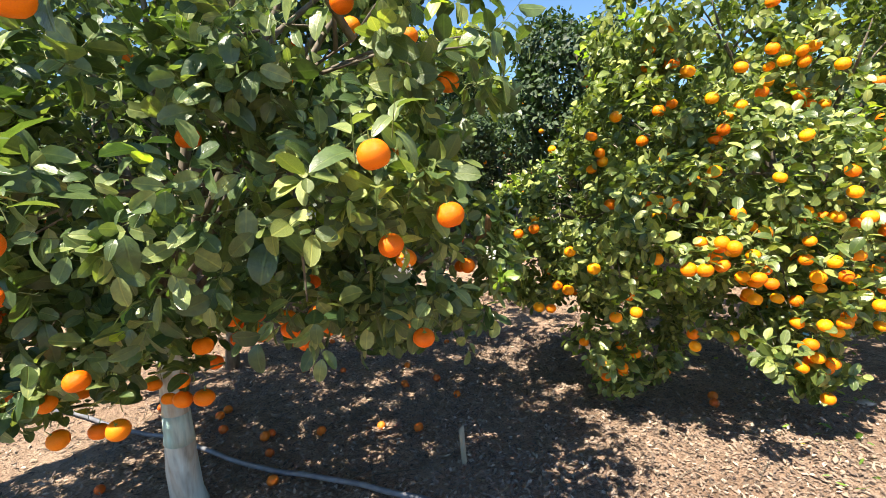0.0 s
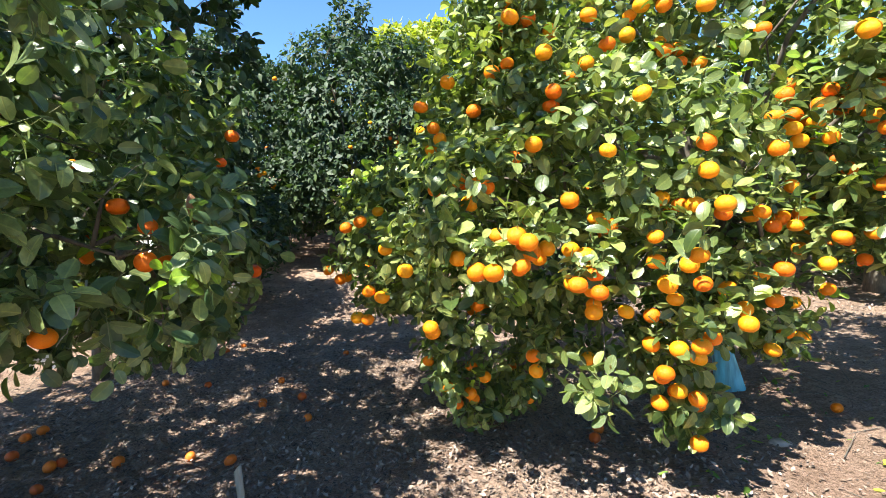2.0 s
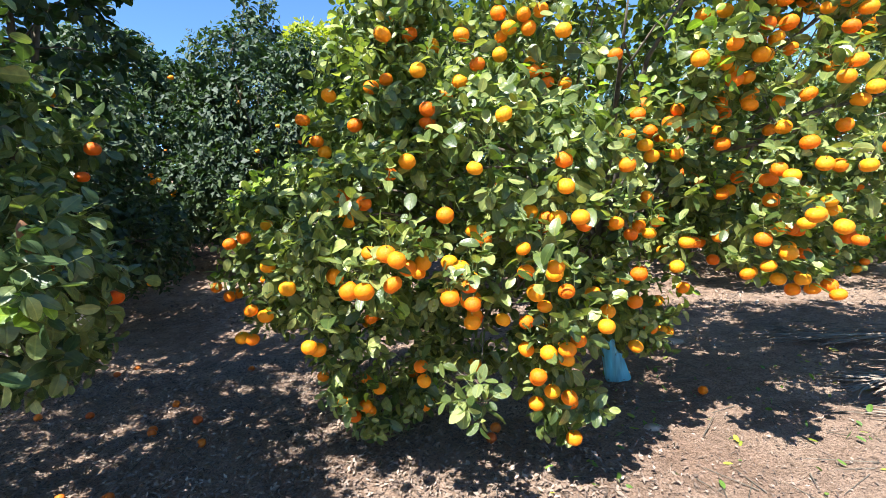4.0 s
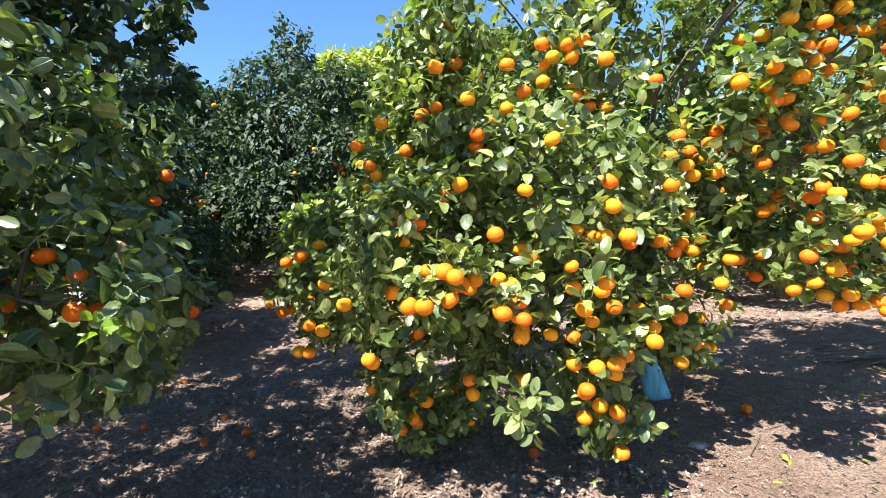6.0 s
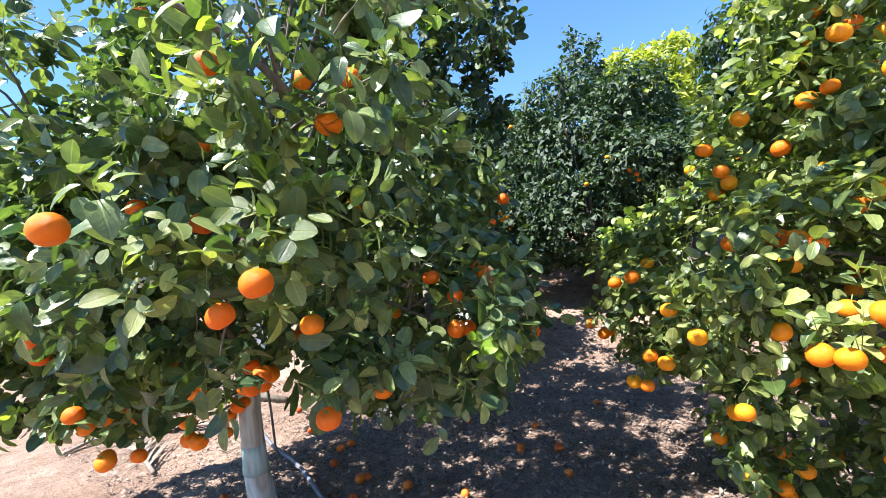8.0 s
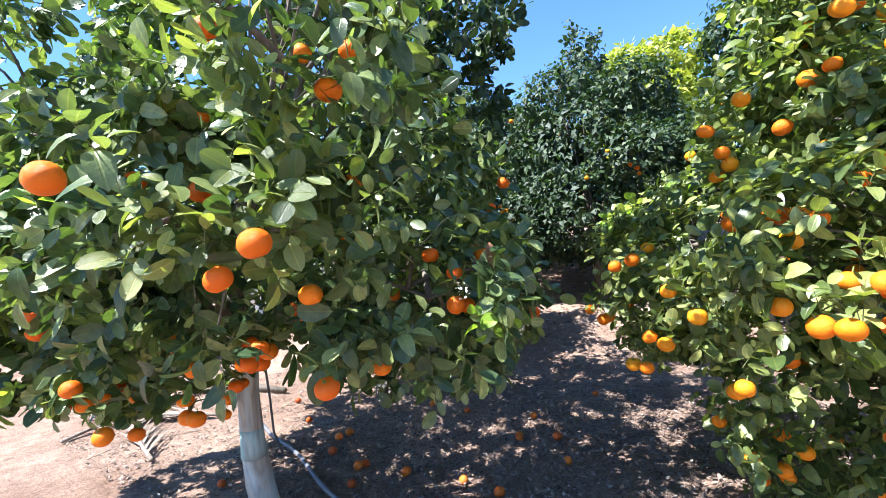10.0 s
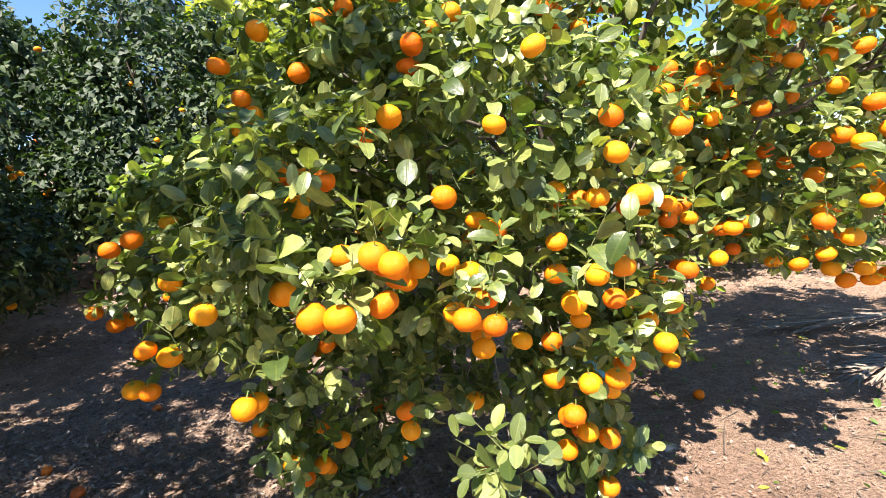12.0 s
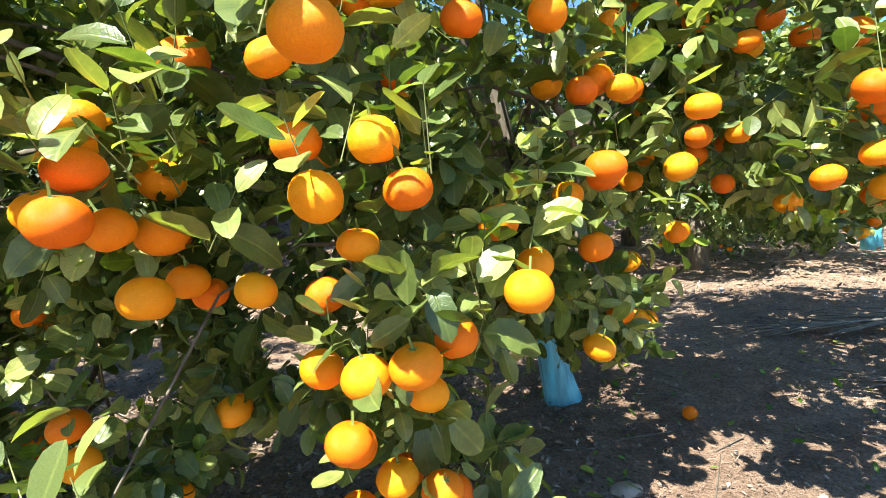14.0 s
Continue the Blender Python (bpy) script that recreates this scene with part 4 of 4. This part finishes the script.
riser = [(-1.35, 1.64, 0.86), (-1.38, 1.67, 0.65), (-1.46, 1.72, 0.42), (-1.6, 1.85, 0.2), (-1.8, 2.06, 0.06)]
tagged(part("feeder_tube", tube(riser, [0.007] * 5, 6), PIPE), "thin black feeder tube hanging beside the trunk", "hose")


def palm_frond(x, y, yaw, length, seed, spread=0.15, lift=0.0, tip=0.0):
    """A dried palm leaf: a bent rib and two rows of narrow leaflets, each its own piece."""
    rng = random.Random(seed)
    frond = tagged(new("palm_frond"), "dry greyish palm frond lying on the bare soil", "palm frond", "dry palm fronds")
    frond.matrix_basis = pose(x, y, surface_z(x, y) + lift, 0, tip, yaw)
    rib = [(length * u, 0.12 * length * math.sin(2 * u), 0.03 + 0.03 * math.sin(3 * u)) for u in (0, 0.2, 0.4, 0.6, 0.8, 1)]
    part("rib", tube(rib, [0.02, 0.016, 0.012, 0.009, 0.006, 0.003], 6), PALM, frond)
    for k in range(56):
        u = 0.1 + 0.88 * k / 56
        side = 1 if k % 2 else -1
        ang = side * rng.uniform(0.05, 0.12 + spread)
        ln = length * rng.uniform(0.35, 0.55) * (1.1 - 0.5 * u)
        bx, by = length * u, 0.12 * length * math.sin(2 * u)
        bm = bmesh.new()
        rows = []
        for j in range(5):
            s = j / 4
            a = ang * (1 + 0.5 * s)
            w = 0.011 * (1 - s) ** 0.6 + 0.001
            cx, cy = bx + ln * s * math.cos(a), by + ln * s * math.sin(a)
            cz = 0.035 + rng.uniform(0.0, 0.02) - 0.015 * s
            rows.append([bm.verts.new((cx - w * math.sin(a), cy + w * math.cos(a), cz + 0.004)), bm.verts.new((cx, cy, cz)), bm.verts.new((cx + w * math.sin(a), cy - w * math.cos(a), cz + 0.004))])
        for r0, r1 in zip(rows, rows[1:]):
            bm.faces.new((r0[0], r0[1], r1[1], r1[0]))
            bm.faces.new((r0[1], r0[2], r1[2], r1[1]))
        part("leaflet", bm, PALM, frond)


palm_frond(5.15, 2.95, 178, 1.2, 1, 0.2, 0.0)
palm_frond(5.2, 3.25, 184, 1.25, 3, 0.2, 0.02, 1)
palm_frond(5.3, 3.5, 174, 1.2, 4, 0.25, 0.04, 2)
palm_frond(5.3, 3.8, 190, 1.25, 8, 0.25, 0.02)
palm_frond(5.4, 3.6, 198, 1.1, 9, 0.3, 0.08, 4)
palm_frond(5.8, 4.3, 168, 1.6, 10, 0.25)
palm_frond(-2.9, 1.5, 160, 1.4, 5)
palm_frond(-3.4, 2.3, 200, 1.5, 6)
palm_frond(-4.2, 1.2, 100, 1.4, 7)
palm_frond(-3.1, 4.3, 172, 1.5, 11, 0.35, 0.02)
palm_frond(-2.9, 4.7, 185, 1.4, 12, 0.3, 0.03)

# a dead branch on the bare ground beyond the shaded tree
tagged(part("dead_branch", tube([(-5.2, 2.6, 0.05), (-4.6, 2.75, 0.12), (-4.0, 2.85, 0.08), (-3.5, 3.0, 0.05)], [0.05, 0.045, 0.04, 0.03], 9, 0.1, random.Random(4)), BARK), "dead brown branch lying on sunlit soil", "branch")

# pale stone under the sunlit tree
for sx, sy, sr in ((3.3, 4.6, 0.07), (2.55, 3.04, 0.04)):
    bm = bmesh.new()
    bmesh.ops.create_icosphere(bm, subdivisions=3, radius=1)
    for v in bm.verts:
        v.co *= 1 + 0.25 * noise.noise(v.co * 1.7 + Vector((sx * 9, 0, 0)))
        v.co = Vector((v.co.x * sr * 1.3, v.co.y * sr, v.co.z * sr * 0.4))
    ob = tagged(part("stone", bm, STONE), "pale grey flat stone half sunk in soil", "stone", "stones")
    ob.location = (sx, sy, surface_z(sx, sy) + sr * 0.15)


def strew(name, label, count, seed, size, area, material, kind=BLADE_FAR, flat=0.25, thick=1.0):
    """Small dead leaves and chips scattered on the soil, as one layer."""
    pick = np.random.default_rng(seed)
    x, y = pick.uniform(area[0], area[1], count), pick.uniform(area[2], area[3], count)
    z = np.array([surface_z(a, b) for a, b in zip(x, y)]) + pick.uniform(0.006, 0.02, count)
    a = pick.uniform(0, 6.283, count)
    way = np.stack([np.cos(a), np.sin(a), pick.normal(scale=flat, size=count)], 1)
    up = np.stack([pick.normal(scale=flat, size=count), pick.normal(scale=flat, size=count), np.ones(count)], 1)
    v, f, uv = lay_leaves(kind, np.stack([x, y, z], 1), way, up, size * pick.uniform(0.4, 1.3, count), pick.uniform(-0.3, 0.3, count), thick * pick.uniform(0.4, 1.1, count))
    tagged(part(name, mesh_np(name, v, f, material, uv), None), label, "leaf litter", kind="stuff")


strew("leaf_litter", "dead brown and grey leaves covering the soil", 20000, 71, 0.038, (-4.5, 2.6, 1.2, 6.5), LITTER)
strew("leaf_litter", "dead brown leaves and chips, thick under the trees", 32000, 72, 0.032, (-2.4, 2.2, 1.7, 4.6), LITTER)
strew("wood_chips", "thin broken twigs and straw on the soil", 9000, 73, 0.06, (-4.5, 5.0, 1.2, 6.5), LITTER, thick=0.14)
strew("leaf_litter", "sparse dead leaves on open sunlit soil", 22000, 78, 0.021, (2.0, 6.5, 1.2, 7.0), LITTER)
strew("far_litter", "dead leaves on the slope behind", 12000, 74, 0.09, (-9, 9, 5.5, 13), LITTER)
strew("fallen_leaves", "a few green and yellow fallen leaves on the soil", 110, 75, 0.05, (1.8, 5.0, 2.0, 4.5), LEAF_PALE, BLADE)
strew("weeds", "small green weeds on the soil", 120, 76, 0.05, (1.8, 4.0, 2.0, 4.0), WEED, BLADE, 0.8)

# dry twigs on the soil
tw = np.random.default_rng(77)
n = 300
tx, ty = tw.uniform(-4, 5, n), tw.uniform(1.2, 5.5, n)
tz = np.array([surface_z(a, b) for a, b in zip(tx, ty)]) + 0.012
ta, tl = tw.uniform(0, 6.28, n), tw.uniform(0.08, 0.4, n)
p0 = np.stack([tx, ty, tz], 1)
p1 = p0 + np.stack([np.cos(ta) * tl, np.sin(ta) * tl, tw.normal(scale=0.012, size=n)], 1)
tagged(part("dry_twigs", twig_mesh("dry_twigs", (p0, p1), BARK, 0.0035), None), "dry grey twigs scattered on the soil", "twigs", kind="stuff")

# a few brown withered leaves left hanging on the shaded tree
for k, (x, y, z) in enumerate(((0.24, 1.67, 1.43), (0.21, 1.7, 1.37))):
    v, f, uv = lay_leaves(BLADE_FINE, np.array([[x, y, z]]), np.array([[0.3 - 0.3 * k, -0.2, -1.0]]), np.array([[0.6, -0.7, 0.2 * k]]), np.array([0.085]), np.array([0.7]), np.array([0.8]))
    ob = part("withered_leaf", mesh_np("withered_leaf", v, f, DEAD_LEAF, uv), None, left_tree, "brown withered leaf")
    ob.matrix_basis = Matrix.Translation(-left_tree.location)

# flower buds on the shaded tree
bud = np.random.default_rng(91)
bp, bn = place_in(bud, LEFT_LOBES, (1.0, 1.08), 70, 0.95)
bp, bn = np.repeat(bp, 14, axis=0), np.repeat(bn, 14, axis=0)
bp = bp + bud.normal(scale=0.014, size=bp.shape)
v, f, uv = lay_leaves(BLADE_FAR, bp, unit(bn + bud.normal(scale=0.8, size=bp.shape)), bud.normal(size=bp.shape), bud.uniform(0.009, 0.017, len(bp)), np.zeros(len(bp)), np.full(len(bp), 1.4))
ob = part("blossom", mesh_np("blossom", v, f, FLOWER, uv), None, left_tree, "small white flower buds")
ob.matrix_basis = Matrix.Translation(-left_tree.location)
tagged(ob, kind="stuff")
